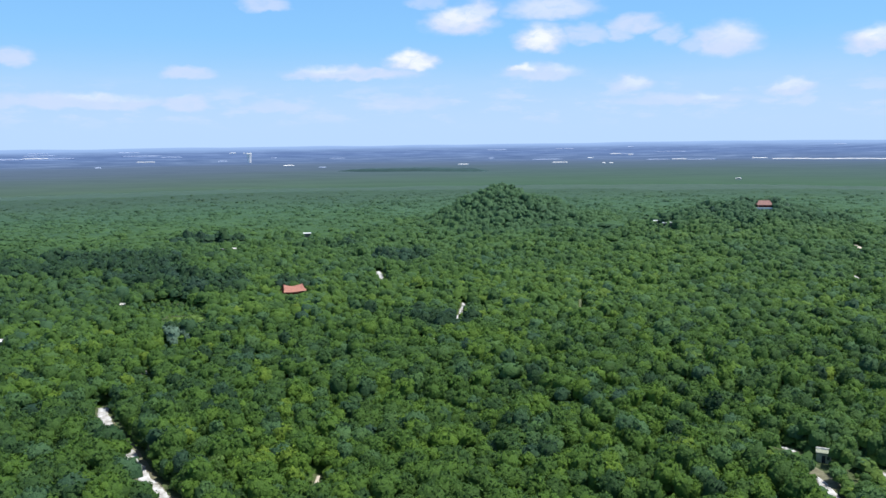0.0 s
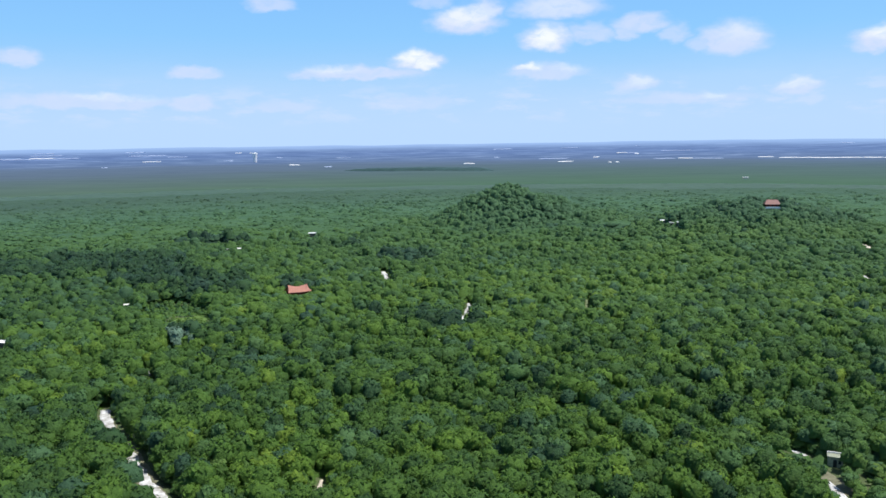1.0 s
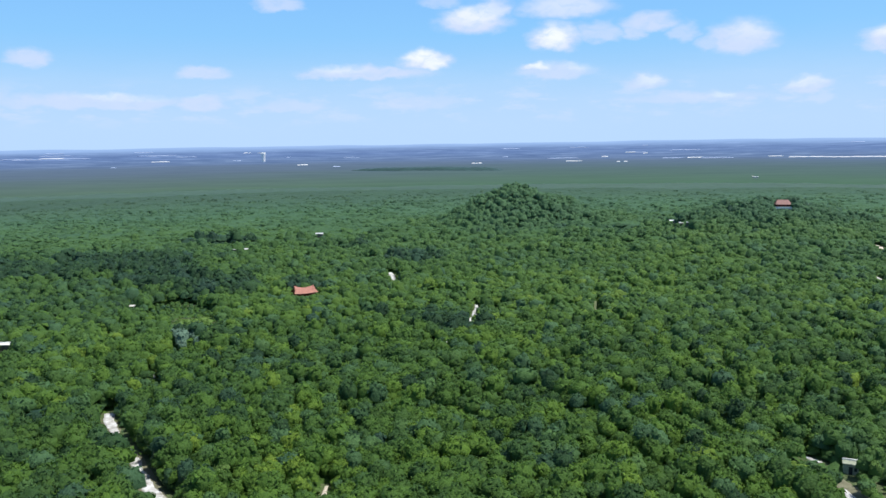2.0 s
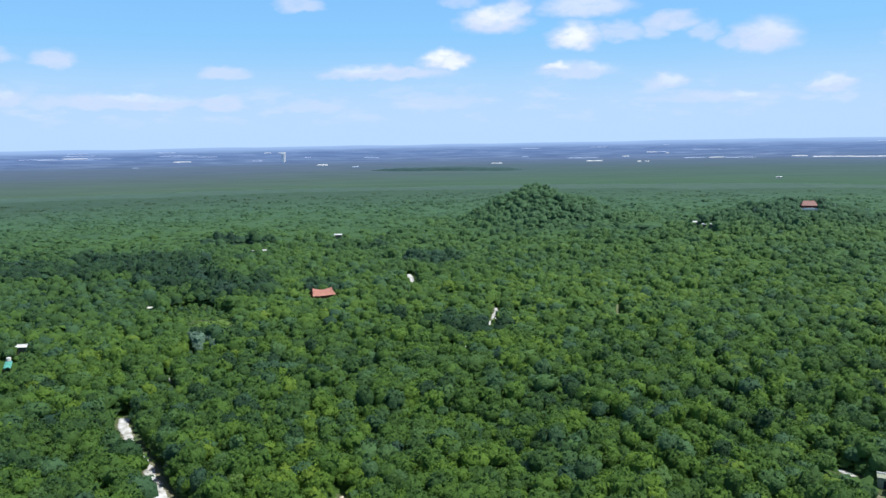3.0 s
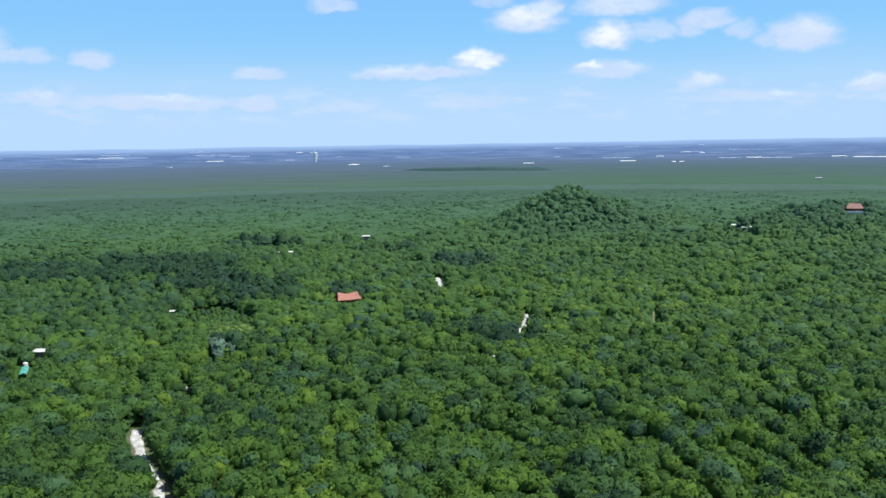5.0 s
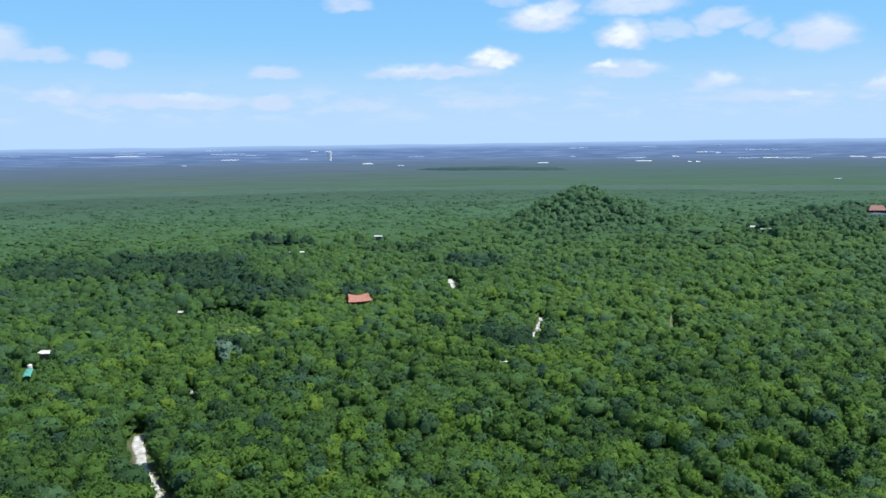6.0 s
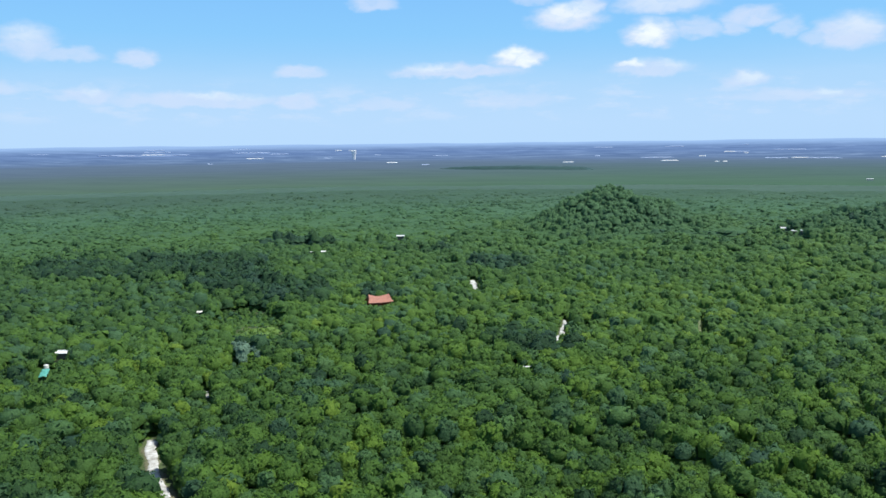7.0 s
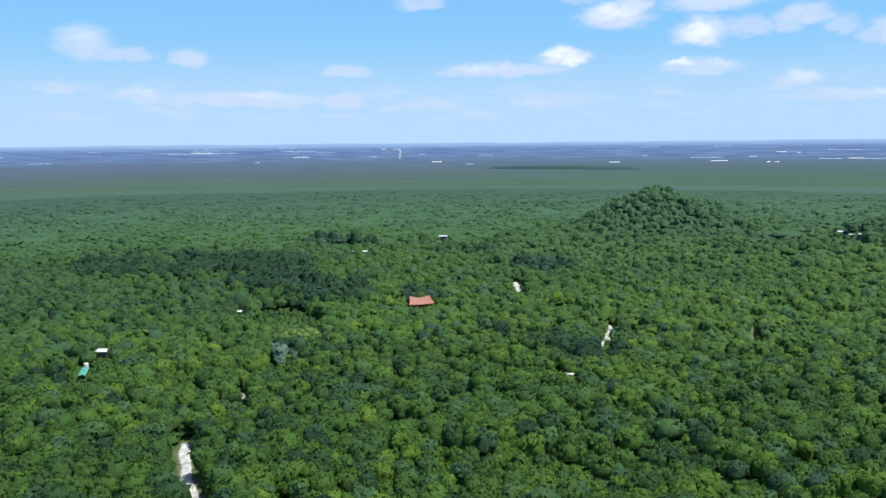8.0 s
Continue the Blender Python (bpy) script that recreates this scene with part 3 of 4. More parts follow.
def build_houses():
    build_red_house(-85.3, 454.5, 27)
    build_hill_house(263, 664, -12)
    build_flat_house(-191, 339.5, 8, 4.8, 3.6, 4.0, "small hut with a flat white roof in the scrub", 12, 0.60)
    build_flat_house(-112.5, 671, 6, 6.0, 4.0, 4.6, "white flat-roofed house deep in the trees", 14, 0.85)
    white = "low white flat-roofed house at the foot of a mound"
    build_flat_house(175, 664, -14, 4.6, 4.0, 5.4, white, 8, 0.75)
    build_flat_house(179.9, 656, -14, 3.6, 2.6, 3.2, white, 11, 0.42)
    build_flat_house(184.6, 650.4, -14, 3.8, 2.6, 3.4, white, 11, 0.42)
    hut = "tiny pale hut half hidden by dark trees"
    build_flat_house(-162, 593.5, 10, 3.4, 3, 4.2, hut, 9, 0.7)
    build_flat_house(-154.6, 597, 10, 3.0, 3, 3.8, hut, 8, 0.7)
    build_flat_house(-30.2, 412.5, 0, 2.2, 2.0, 3.2, "small white shed in a gap of the trees", 14, 0.42)
    build_flat_house(283.5, 668, -14, 4, 3.5, 6.8, "pale hut on the mound beside dark trees", 8, 0.8)
    build_flat_house(-171, 424, 6, 3.4, 2.2, 2.2, "low pale hut beside the tall dark trees", 8, 0.55)
    build_flat_house(612, 1683, -20, 12, 8, 6.5, "pale house far off in the woodland", 40)
    hut = thing("hut", 101.4, 209.0, -24, "small grey-green hut with a white roof edge beside a clearing", "hut")
    part("wall", slab(-1.8, 1.8, -1.3, 1.3, -0.4, 2.7), olive_wall, hut)
    part("roof", slab(-2.0, 2.0, -1.5, 1.5, 2.7, 2.86, 0.03), olive_wall, hut, "weathered grey-green flat roof")
    part("parapet", slab(-2.0, 2.0, 1.2, 1.5, 2.86, 3.3, 0.03), white_paint, hut, "white roof edge")
    part("parapet", slab(1.7, 2.0, -1.5, 1.2, 2.86, 3.25, 0.03), white_paint, hut, "white roof edge")
    part("door", slab(-0.5, 0.4, -1.36, -1.26, 0.05, 2.05, 0.02), dark_glass, hut)
    part("window", slab(0.75, 1.45, -1.36, -1.26, 1.0, 1.9, 0.02), dark_glass, hut)
    for k in range(8):
        CLEAR.append((101.4 + 1.2 * math.cos(k * 0.785), 209 + 0.8 * math.sin(k * 0.785), 1.2))
    open_front(101.4, 209.0, 8, 3.2, 0.45)
    shade = thing("shelter", -6.3, 337.5, -20, "open shelter with a white sheet roof under dark trees", "shelter")
    bm = bmesh.new()
    bmesh.ops.create_grid(bm, x_segments=10, y_segments=5, size=0.5, matrix=Matrix.Diagonal((4.3, 2.6, 1, 1)))
    for v in bm.verts:
        v.co.z = 3.3 + 0.08 * v.co.x + 0.1 * v.co.y - 0.12 * math.cos(v.co.x * 2.1)
    bmesh.ops.solidify(bm, geom=bm.faces[:], thickness=0.06)
    part("roof", bm, white_paint, shade, "white metal sheet roof")
    for px in (-1.9, 0, 1.9):
        for py in (-1.1, 1.1):
            bm = bmesh.new()
            bmesh.ops.create_cone(bm, segments=8, radius1=0.09, radius2=0.08, depth=3.5, matrix=pose(px, py, 1.4), cap_ends=True)
            part("post", bm, bark, shade)
    CLEAR.append((-6.3, 337.5, 2.4)), CLEAR.append((-4.4, 336.8, 2.2)), CLEAR.append((-8.2, 338.2, 2.2))
    open_front(-6.3, 337.5, 14, 4.6, 0.5)
    # shelter roofed with a tarpaulin
    s = thing("shelter", -183.2, 315.5, 27, "turquoise tarpaulin shelter on wooden posts in scrub", "shelter")
    bm = bmesh.new()
    bmesh.ops.create_grid(bm, x_segments=8, y_segments=14, size=0.5, matrix=Matrix.Diagonal((2.8, 10.5, 1, 1)))
    for v in bm.verts:
        v.co.z = 3.0 + 0.18 * math.sin(v.co.y * 1.3) - 0.25 * (v.co.x / 1.3) ** 2 + 0.12 * math.sin(v.co.x * 3 + v.co.y)
    solid = bmesh.ops.solidify(bm, geom=bm.faces[:], thickness=0.03)
    part("tarpaulin", bm, turquoise, s, smooth=True)
    for px in (-1.15, 1.15):
        for py in (-4.8, 0, 4.8):
            bm = bmesh.new()
            bmesh.ops.create_cone(bm, segments=8, radius1=0.07, radius2=0.06, depth=2.9, matrix=pose(px, py, 1.4), cap_ends=True)
            part("post", bm, bark, s)
    for k in range(-3, 4):
        CLEAR.append((-183.2 - k * 0.85, 315.5 + k * 1.7, 2.2))
    LOW.append((-178, 306, 7, 0.35))
    open_front(-184, 317, 20, 5.0, 0.28)
    w = thing("water_tank", -187.6, 323.6, 0, "small white water tank beside a tarpaulin shelter", "water tank")
    for name, r0, r1, z0, z1 in (("tank", 0.95, 0.9, 1.6, 3.5), ("lid", 0.5, 0.35, 3.5, 3.75)):
        bm = bmesh.new()
        bmesh.ops.create_cone(bm, segments=18, radius1=r0, radius2=r1, depth=z1 - z0, matrix=pose(0, 0, (z0 + z1) / 2), cap_ends=True)
        part(name, bm, white_paint, w)
    for k in range(4):
        part("leg", slab(-0.7 + 1.2 * (k % 2), -0.5 + 1.2 * (k % 2), -0.7 + 1.2 * (k // 2), -0.5 + 1.2 * (k // 2), -0.3, 1.6, 0.02), bark, w)
    CLEAR.append((-187.6, 323.6, 1.2))


build_houses()


# ---------------------------------------------------------------- far tower and town
def build_tower():
    # a solid stand-in for a pale plume-like shape on the horizon
    t = thing("tower", -870, 3699, 13, "tall pale plume-like shape with a flared head, built as a tower", "tower", sink=-2.5)
    bm = bmesh.new()
    for z0, z1, r0, r1 in ((0, 22, 7.5, 9.0), (22, 42, 9.0, 12.0)):
        bmesh.ops.create_cone(bm, segments=20, radius1=r0, radius2=r1, depth=z1 - z0, matrix=pose(0, 0, (z0 + z1) / 2), cap_ends=True)
    part("shaft", bm, white_paint, t, smooth=False)
    part("head", slab(-24, 11, -5, 5, 42, 46), white_paint, t)


def build_town():
    rng = random.Random(5)
    group = "far pale buildings on the plain"

    def hall(bearing, dist, w, d, z, label, mat):
        a = radians(bearing)
        x, y = dist * math.sin(a), dist * math.cos(a)
        h = thing("building", x, y, -bearing + rng.uniform(-6, 6), label, "building", group, sink=-2.5)
        part("wall", slab(-w / 2, w / 2, -d / 2, d / 2, 0, z + 2, 0.3), mat, h)
        part("roof", hip_roof(w, d, z + 2.2, z + 3.8, w * 0.8, 0.6, 0.5), mat, h)

    label = "long pale warehouse on the far plain"
    for k in range(14):
        hall(rng.uniform(-41, 31), rng.uniform(3750, 4700), rng.uniform(30, 130), rng.uniform(10, 24), rng.uniform(-0.6, 0.6), label, hazed_white)
    # bearing, distance and width
    for bearing, dist, w in ((8.2, 3185, 60), (11.2, 3020, 12), (11.7, 3020, 14), (10.3, 3790, 30), (13.0, 3970, 20), (12.0, 4040, 50), (-10.6, 3130, 40), (1.5, 3033, 40),
                             (-14.3, 4430, 36), (-19.9, 3905, 80), (-26.4, 4255, 110), (21.2, 3630, 60), (16.2, 3520, 60)):
        hall(bearing, dist, w, 18, 2.4, "white shed on the far plain", white_paint)
    for bearing, dist, w in ((7.4, 3715, 140), (12.4, 4050, 110), (14.8, 3560, 90), (15.6, 4175, 150), (-8.3, 2890, 26), (-11.6, 4060, 30), (-27.8, 4200, 120), (-22.8, 3470, 22),
                             (-20.1, 4325, 190), (8.5, 4450, 100), (-25.2, 4250, 160), (-28.6, 4260, 170), (-26.1, 4440, 150), (-36.1, 3770, 90), (17.6, 3480, 120)):
        hall(bearing, dist, w, 18, 1.2, label, hazed_white)
    for k in range(7):
        hall(22.6 + k * 1.2, 3560 - 8 * k, 76, 34, 1.6 + 0.5 * math.sin(2.1 * k), "very long white greenhouse on the far plain", white_paint)


build_tower()
build_town()


# ---------------------------------------------------------------- the far woods and the skyline
def build_far_woods():
    def lift(x, y):
        r = np.hypot(x, y)
        bumps = 3.4 + 0.8 * wave(x, y, 23, 7) + 0.8 * wave(x, y, 60, 8) + 0.5 * wave(x, y, 9, 9)
        return land(x, y) + bumps - 5.0 * (1 - ease(r, 1230, 1400)) - 4.0 * ease(r, 1560, 1640)
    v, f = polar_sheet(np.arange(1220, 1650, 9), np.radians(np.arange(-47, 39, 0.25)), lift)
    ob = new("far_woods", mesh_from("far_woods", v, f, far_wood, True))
    tagged(ob, "distant flat green woodland with haze mixed into its leaf colour", "woodland", kind="stuff")


def build_skyline():
    """The farthest land, a plain glowing backdrop with haze painted in by distance."""
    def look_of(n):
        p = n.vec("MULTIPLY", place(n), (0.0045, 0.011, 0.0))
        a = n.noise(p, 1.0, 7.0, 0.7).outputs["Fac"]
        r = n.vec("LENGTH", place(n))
        # painted haze: bluer with distance and towards the west, then close to sky
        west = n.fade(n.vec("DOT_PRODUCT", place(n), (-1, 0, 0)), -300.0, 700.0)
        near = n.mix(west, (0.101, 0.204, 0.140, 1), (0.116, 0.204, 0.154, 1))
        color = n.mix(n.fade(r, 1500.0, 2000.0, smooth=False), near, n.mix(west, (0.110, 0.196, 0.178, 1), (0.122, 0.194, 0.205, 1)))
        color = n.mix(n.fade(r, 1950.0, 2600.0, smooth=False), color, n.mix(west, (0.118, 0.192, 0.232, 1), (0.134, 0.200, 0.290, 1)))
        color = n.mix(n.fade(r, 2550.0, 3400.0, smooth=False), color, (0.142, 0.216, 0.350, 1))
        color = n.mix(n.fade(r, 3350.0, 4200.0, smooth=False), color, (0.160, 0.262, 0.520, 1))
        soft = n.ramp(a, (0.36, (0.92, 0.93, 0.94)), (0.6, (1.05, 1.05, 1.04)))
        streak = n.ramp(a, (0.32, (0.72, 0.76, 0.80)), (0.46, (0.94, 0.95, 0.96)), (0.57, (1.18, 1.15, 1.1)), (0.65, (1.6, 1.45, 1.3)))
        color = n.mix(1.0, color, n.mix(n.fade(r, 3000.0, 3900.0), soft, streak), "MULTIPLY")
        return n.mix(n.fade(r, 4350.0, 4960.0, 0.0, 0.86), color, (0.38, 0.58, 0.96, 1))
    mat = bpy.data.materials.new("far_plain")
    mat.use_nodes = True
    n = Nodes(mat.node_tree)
    # the sheet gives off its own colour instead of taking sunlight
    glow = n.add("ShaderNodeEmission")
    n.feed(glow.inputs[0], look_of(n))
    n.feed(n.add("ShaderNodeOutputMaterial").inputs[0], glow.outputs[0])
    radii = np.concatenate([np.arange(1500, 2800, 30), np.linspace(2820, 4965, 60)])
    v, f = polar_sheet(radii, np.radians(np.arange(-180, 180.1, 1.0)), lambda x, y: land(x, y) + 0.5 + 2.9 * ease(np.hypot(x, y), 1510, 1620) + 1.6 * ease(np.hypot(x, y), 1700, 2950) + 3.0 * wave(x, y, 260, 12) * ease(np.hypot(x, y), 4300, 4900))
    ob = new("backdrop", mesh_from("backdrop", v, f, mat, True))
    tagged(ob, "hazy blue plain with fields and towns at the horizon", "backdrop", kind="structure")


build_far_woods()
build_skyline()


# ---------------------------------------------------------------- trees
def dome(sides, rows):
    """Unit vertices and triangles of a dome: rows of (radius, height) below its tip."""
    a = np.arange(sides) * 2 * np.pi / sides
    v = [np.array([[0.0, 0.0, 0.82]])]
    f = [[0, 1 + i, 1 + (i + 1) % sides] for i in range(sides)]
    for k, (r, z) in enumerate(rows):
        v.append(np.stack([r * np.cos(a + 0.4 * k), r * np.sin(a + 0.4 * k), z + 0 * a], -1))
        if k:
            for i in range(sides):
                p, q = 1 + (k - 1) * sides + i, 1 + (k - 1) * sides + (i + 1) % sides
                f += [[p, p + sides, q], [q, p + sides, q + sides]]
    return np.concatenate(v), np.array(f)


DOME, LOAF, CAP, TUFT = dome(7, ((0.62, 0.60), (0.98, 0.02), (1.0, -0.8))), dome(6, ((0.78, 0.40), (1.08, -0.9))), dome(6, ((1.1, -0.8),)), dome(5, ((1.0, -0.35),))
ROUND = dome(6, ((0.74, 0.40), (1.0, -0.35)))


def crown(seed, core, tufts, bump, leaves=0, leaf=0.34, radius=2.05, tall=1.5, middle=3.9, small=(0.30, 0.46)):
    """A crown: a dense middle, many smaller tufts of foliage that stand out all over it, and loose leaf sprays with gaps
    between. Vertices, triangles and which of them are smooth."""
    rng = np.random.default_rng(seed)
    lean = rng.uniform(-0.25, 0.25, 2) * radius
    v = core[0] * (1 + 0.14 * rng.normal(0, 1, (len(core[0]), 1))) * np.array([0.93 * radius, 0.93 * radius, 0.95 * tall])
    v[:, :2] += lean * np.clip(v[:, 2:] / tall, 0, 1)
    verts, faces, count = [v + np.array([0, 0, middle])], [core[1]], len(v)
    spots = []
    for k in range(tufts):
        out = np.array([np.cos(2.4 * k + rng.uniform(-0.5, 0.5)), np.sin(2.4 * k + rng.uniform(-0.5, 0.5)), 0])
        up = 1 - 1.15 * (k + 0.5) / tufts + rng.uniform(-0.12, 0.12)
        out = out * math.sqrt(max(0.0, 1 - up * up)) + np.array([0, 0, up])
        size = radius * rng.uniform(*small)
        c = out * np.array([radius, radius, tall]) * rng.uniform(0.68, 0.86) + np.array([*lean * max(up, 0), middle])
        axis = Vector(out + np.array([0, 0, 0.5])).normalized()
        turn = np.array(axis.to_track_quat("Z", "Y").to_matrix())
        t = bump[0] * (1 + 0.16 * rng.normal(0, 1, (len(bump[0]), 1))) * np.array([1, 1, 0.85]) * size
        verts.append(t @ turn.T + c), faces.append(bump[1] + count)
        count += len(t)
        spots.append((c, size))
    for k in range(leaves):
        c, size = spots[rng.integers(len(spots))]
        out = rng.normal(0, 1, 3)
        out[2] = abs(out[2]) - 0.08
        out /= np.linalg.norm(out)
        p = c + out * size * rng.uniform(0.85, 1.25) * np.array([1, 1, 0.9])
        tilt = out + 0.34 * rng.normal(0, 1, 3) + np.array([0, 0, 0.35])
        tilt /= np.linalg.norm(tilt)
        u = np.cross(tilt, rng.normal(0, 1, 3))
        u /= np.linalg.norm(u)
        w = np.cross(tilt, u)
        s, q = leaf * rng.uniform(0.5, 1.7), rng.uniform(0.35, 0.65)
        verts.append(np.array([p - u * s, p + u * s * 0.4 + w * s * q, p + u * s * 0.4 - w * s * q]))
        faces.append(np.array([[0, 2, 1]]) + count)
        count += 3
    smooth = np.arange(sum(len(f) for f in faces)) < len(core[1]) + tufts * len(bump[1])
    return np.concatenate(verts), np.concatenate(faces), smooth


def trunk(seed, sides=5, limbs=3, middle=4.0):
    """A tapered trunk that forks into limbs."""
    rng = np.random.default_rng(seed + 900)
    verts, faces, count = [], [], 0
    lines = [((0, 0, -0.4), (rng.uniform(-0.2, 0.2), rng.uniform(-0.2, 0.2), middle * 0.75), 0.16, 0.09)]
    for k in range(limbs):
        a = rng.uniform(0, 6.28)
        lines.append((lines[0][1], (1.1 * math.cos(a), 1.1 * math.sin(a), middle + 0.6), 0.08, 0.03))
    for p, q, r0, r1 in lines:
        a = np.arange(sides) * 2 * np.pi / sides
        ring = np.stack([np.cos(a), np.sin(a), 0 * a], -1)
        verts.append(np.concatenate([np.array(p) + ring * r0, np.array(q) + ring * r1]))
        i, j = np.arange(sides), (np.arange(sides) + 1) % sides
        faces.append(np.concatenate([np.stack([i, j, j + sides], -1), np.stack([i, j + sides, i + sides], -1)]) + count)
        count += 2 * sides
    return np.concatenate(verts), np.concatenate(faces)


rng = np.random.default_rng(42)
WEDGE = (-41.5, 31.5)   # bearings between which the woods are built


def spread(r0, r1, cell, soft0=0.0, soft1=0.0, around=False):
    """Places of plants on a shaken grid between two distances, thinning out over the soft widths at both ends."""
    r0, r1 = r0 - soft0, r1 + soft1
    half = r1 * (1.0 if around else 0.72)
    gx, gy = np.meshgrid(np.arange(-half, half, cell), np.arange(-half if around else 0, r1, cell))
    x = gx.ravel() + rng.uniform(-0.5, 0.5, gx.size) * cell
    y = gy.ravel() + rng.uniform(-0.5, 0.5, gx.size) * cell
    r, a = np.hypot(x, y), np.degrees(np.arctan2(x, y))
    keep = (r >= r0) & (r < r1) & (around | (a > WEDGE[0]) & (a < WEDGE[1]))
    if soft0:
        keep &= rng.random(r.size) < (r - r0) / (2 * soft0)
    if soft1:
        keep &= rng.random(r.size) < (r1 - r) / (2 * soft1)
    for cx, cy, rad in CLEAR:
        keep &= (x - cx) ** 2 + (y - cy) ** 2 > (rad + 1.2) ** 2
    return x[keep], y[keep]


# stands of tall dark trees and painted shade: middle, half size and how dark
GROVES_AND_SHADE = [(-220, 520, 52, 40, 1.0), (-174, 482, 30, 20, 0.9), (-133, 455, 27, 20, 1.0), (-276, 500, 50, 24, 1.0), (-178, 630, 32, 11, 1.0), (-85, 612, 34, 10, 0.5),
          (-28, 566, 26, 14, 0.75), (112, 690, 40, 20, 0.45), (258, 660, 92, 34, 0.55), (249, 669, 8, 4, 1.0), (279, 670, 12, 5, 1.0), (-88, 469, 15, 6, 1.0), (4, 356, 18, 8, 0.8), (-12, 372, 12, 9, 0.8),
          # the broad (-235, 470) area paints cloud shade; (-112, 200) only darkens the canopy
          (-112, 352, 12, 7, 0.7), (-112, 200, 50, 42, 0.30), (-235, 470, 120, 120, 0.24), (-150, 415, 40, 14, 0.35)]


# lush light-green scrub: middle, half size and how much lighter
FRESH = [(-130, 400, 18, 9, 0.26), (-96, 446, 10, 6, 0.18), (-66, 452, 12, 14, 0.22), (60, 470, 90, 60, 0.10), (20, 610, 90, 50, 0.12), (150, 560, 80, 60, 0.10)]


def traits(x, y):
    """Size and tint of each plant from where it stands."""
    n = len(x)
    dark = np.zeros(n)
    for cx, cy, rx, ry, deep in GROVES_AND_SHADE:
        d = np.sqrt(((x - cx) / rx) ** 2 + ((y - cy) / ry) ** 2) + 0.25 * wave(x, y, 25, 21)
        dark = np.maximum(dark, deep * (1 - ease(d, 0.75, 1.1)))
    stand = 0.4 * wave(x, y, 70, 22) + 0.35 * wave(x, y, 26, 23) + 0.5 * wave(x, y, 12, 28)
    # leaf tones even out with distance, as haze would blend them
    far = ease(np.hypot(x, y), 260, 800)
    tint = 0.545 + 0.30 * stand * (1 - 0.55 * far) + rng.normal(0, 0.17, n) * (1 - 0.78 * far) - 0.60 * dark
    size = np.exp(rng.normal(0, 0.30, n) * (1 - 0.4 * far)) * (1.0 + 0.10 * wave(x, y, 40, 24) + 0.22 * wave(x, y, 13, 26)) * (1 + 0.55 * dark)
    for cx, cy, rx, ry, gain in FRESH:
        d = np.sqrt(((x - cx) / rx) ** 2 + ((y - cy) / ry) ** 2) + 0.2 * wave(x, y, 18, 29)
        tint += gain * (1 - ease(d, 0.6, 1.1))
    big = rng.random(n) < 0.04
    size = np.minimum(np.where(big, size * 1.3, size), 1.6 + 0.5 * dark)
    tint = np.where(big, tint - 0.2 * (1 - far), tint)
    for cx, cy, rad, top in LOW:
        near = (x - cx) ** 2 + (y - cy) ** 2 < rad ** 2
        size = np.where(near, np.minimum(size, top * rng.uniform(0.7, 1.1, n)), size)
    return size, np.clip(tint, 0.02, 0.98)


def leaf_greying(x, y):
    """Leaf greying: haze painted in by distance and on hills, plus a dry clearing."""
    far_haze = ease(np.hypot(x, y) - 0.25 * x, 780, 1400)
    return far_haze + np.clip(0.95 * ease(np.hypot(x, y), 200, 1100) + 0.55 * mound(x, y, 60, 740, 150, 70, 1.0) + 0.3 * mound(x, y, 255, 655, 120, 60, 1.0) + 0.35 * mound(x, y, 105, 205, 40, 40, 1.0) + 0.12 * wave(x, y, 90, 27) * ease(np.hypot(x, y), 300, 600), 0, 1)


def mass(name, x, y, kinds, label, widen=1.0, flat=1.0, shift=0.0, sizes=None):
    """Many plants as one body: each is one of the kinds, turned, sized and tinted."""
    size, tint = traits(x, y)
    size = size if sizes is None else sizes
    tint = np.clip(tint + shift, 0.05, 0.98)
    which, turn = rng.integers(len(kinds), size=len(x)), rng.uniform(0, 2 * np.pi, len(x))
    z = land(x, y)
    # some kinds of tree have greyish leaves
    grey = np.where(rng.random(len(x)) < 0.16, rng.uniform(0.3, 0.75, len(x)), 0.0)
    greyed = leaf_greying(x, y) + grey * (1 - ease(np.hypot(x, y), 450, 800))
    V, F, S, T, D, count = [], [], [], [], [], 0
    for k, (v, f, flag) in enumerate(kinds):
        i = np.flatnonzero(which == k)
        c, s = np.cos(turn[i])[:, None], np.sin(turn[i])[:, None]
        sx = (size[i] * widen * rng.uniform(0.88, 1.15, len(i)))[:, None]
        sz = (size[i] * rng.uniform(0.85, 1.15, len(i)))[:, None] * flat
        vx = (v[:, 0] * c - v[:, 1] * s) * sx + x[i][:, None]
        vy = (v[:, 0] * s + v[:, 1] * c) * sx + y[i][:, None]
        vz = v[:, 2] * sz + z[i][:, None]
        V.append(np.stack([vx, vy, vz], -1).reshape(-1, 3))
        F.append((f[None] + (np.arange(len(i)) * len(v))[:, None, None]).reshape(-1, 3) + count)
        S.append(np.tile(flag, len(i)))
        T.append(np.repeat(tint[i], len(v)))
        D.append(np.repeat(greyed[i], len(v)))
        count += len(i) * len(v)
    V = np.concatenate(V)
    ob = new(name, mesh_from(name, V, np.concatenate(F), leaf_mass, np.concatenate(S), np.concatenate(T), np.concatenate(D)))
    return tagged(ob, label, "woodland", kind="stuff")


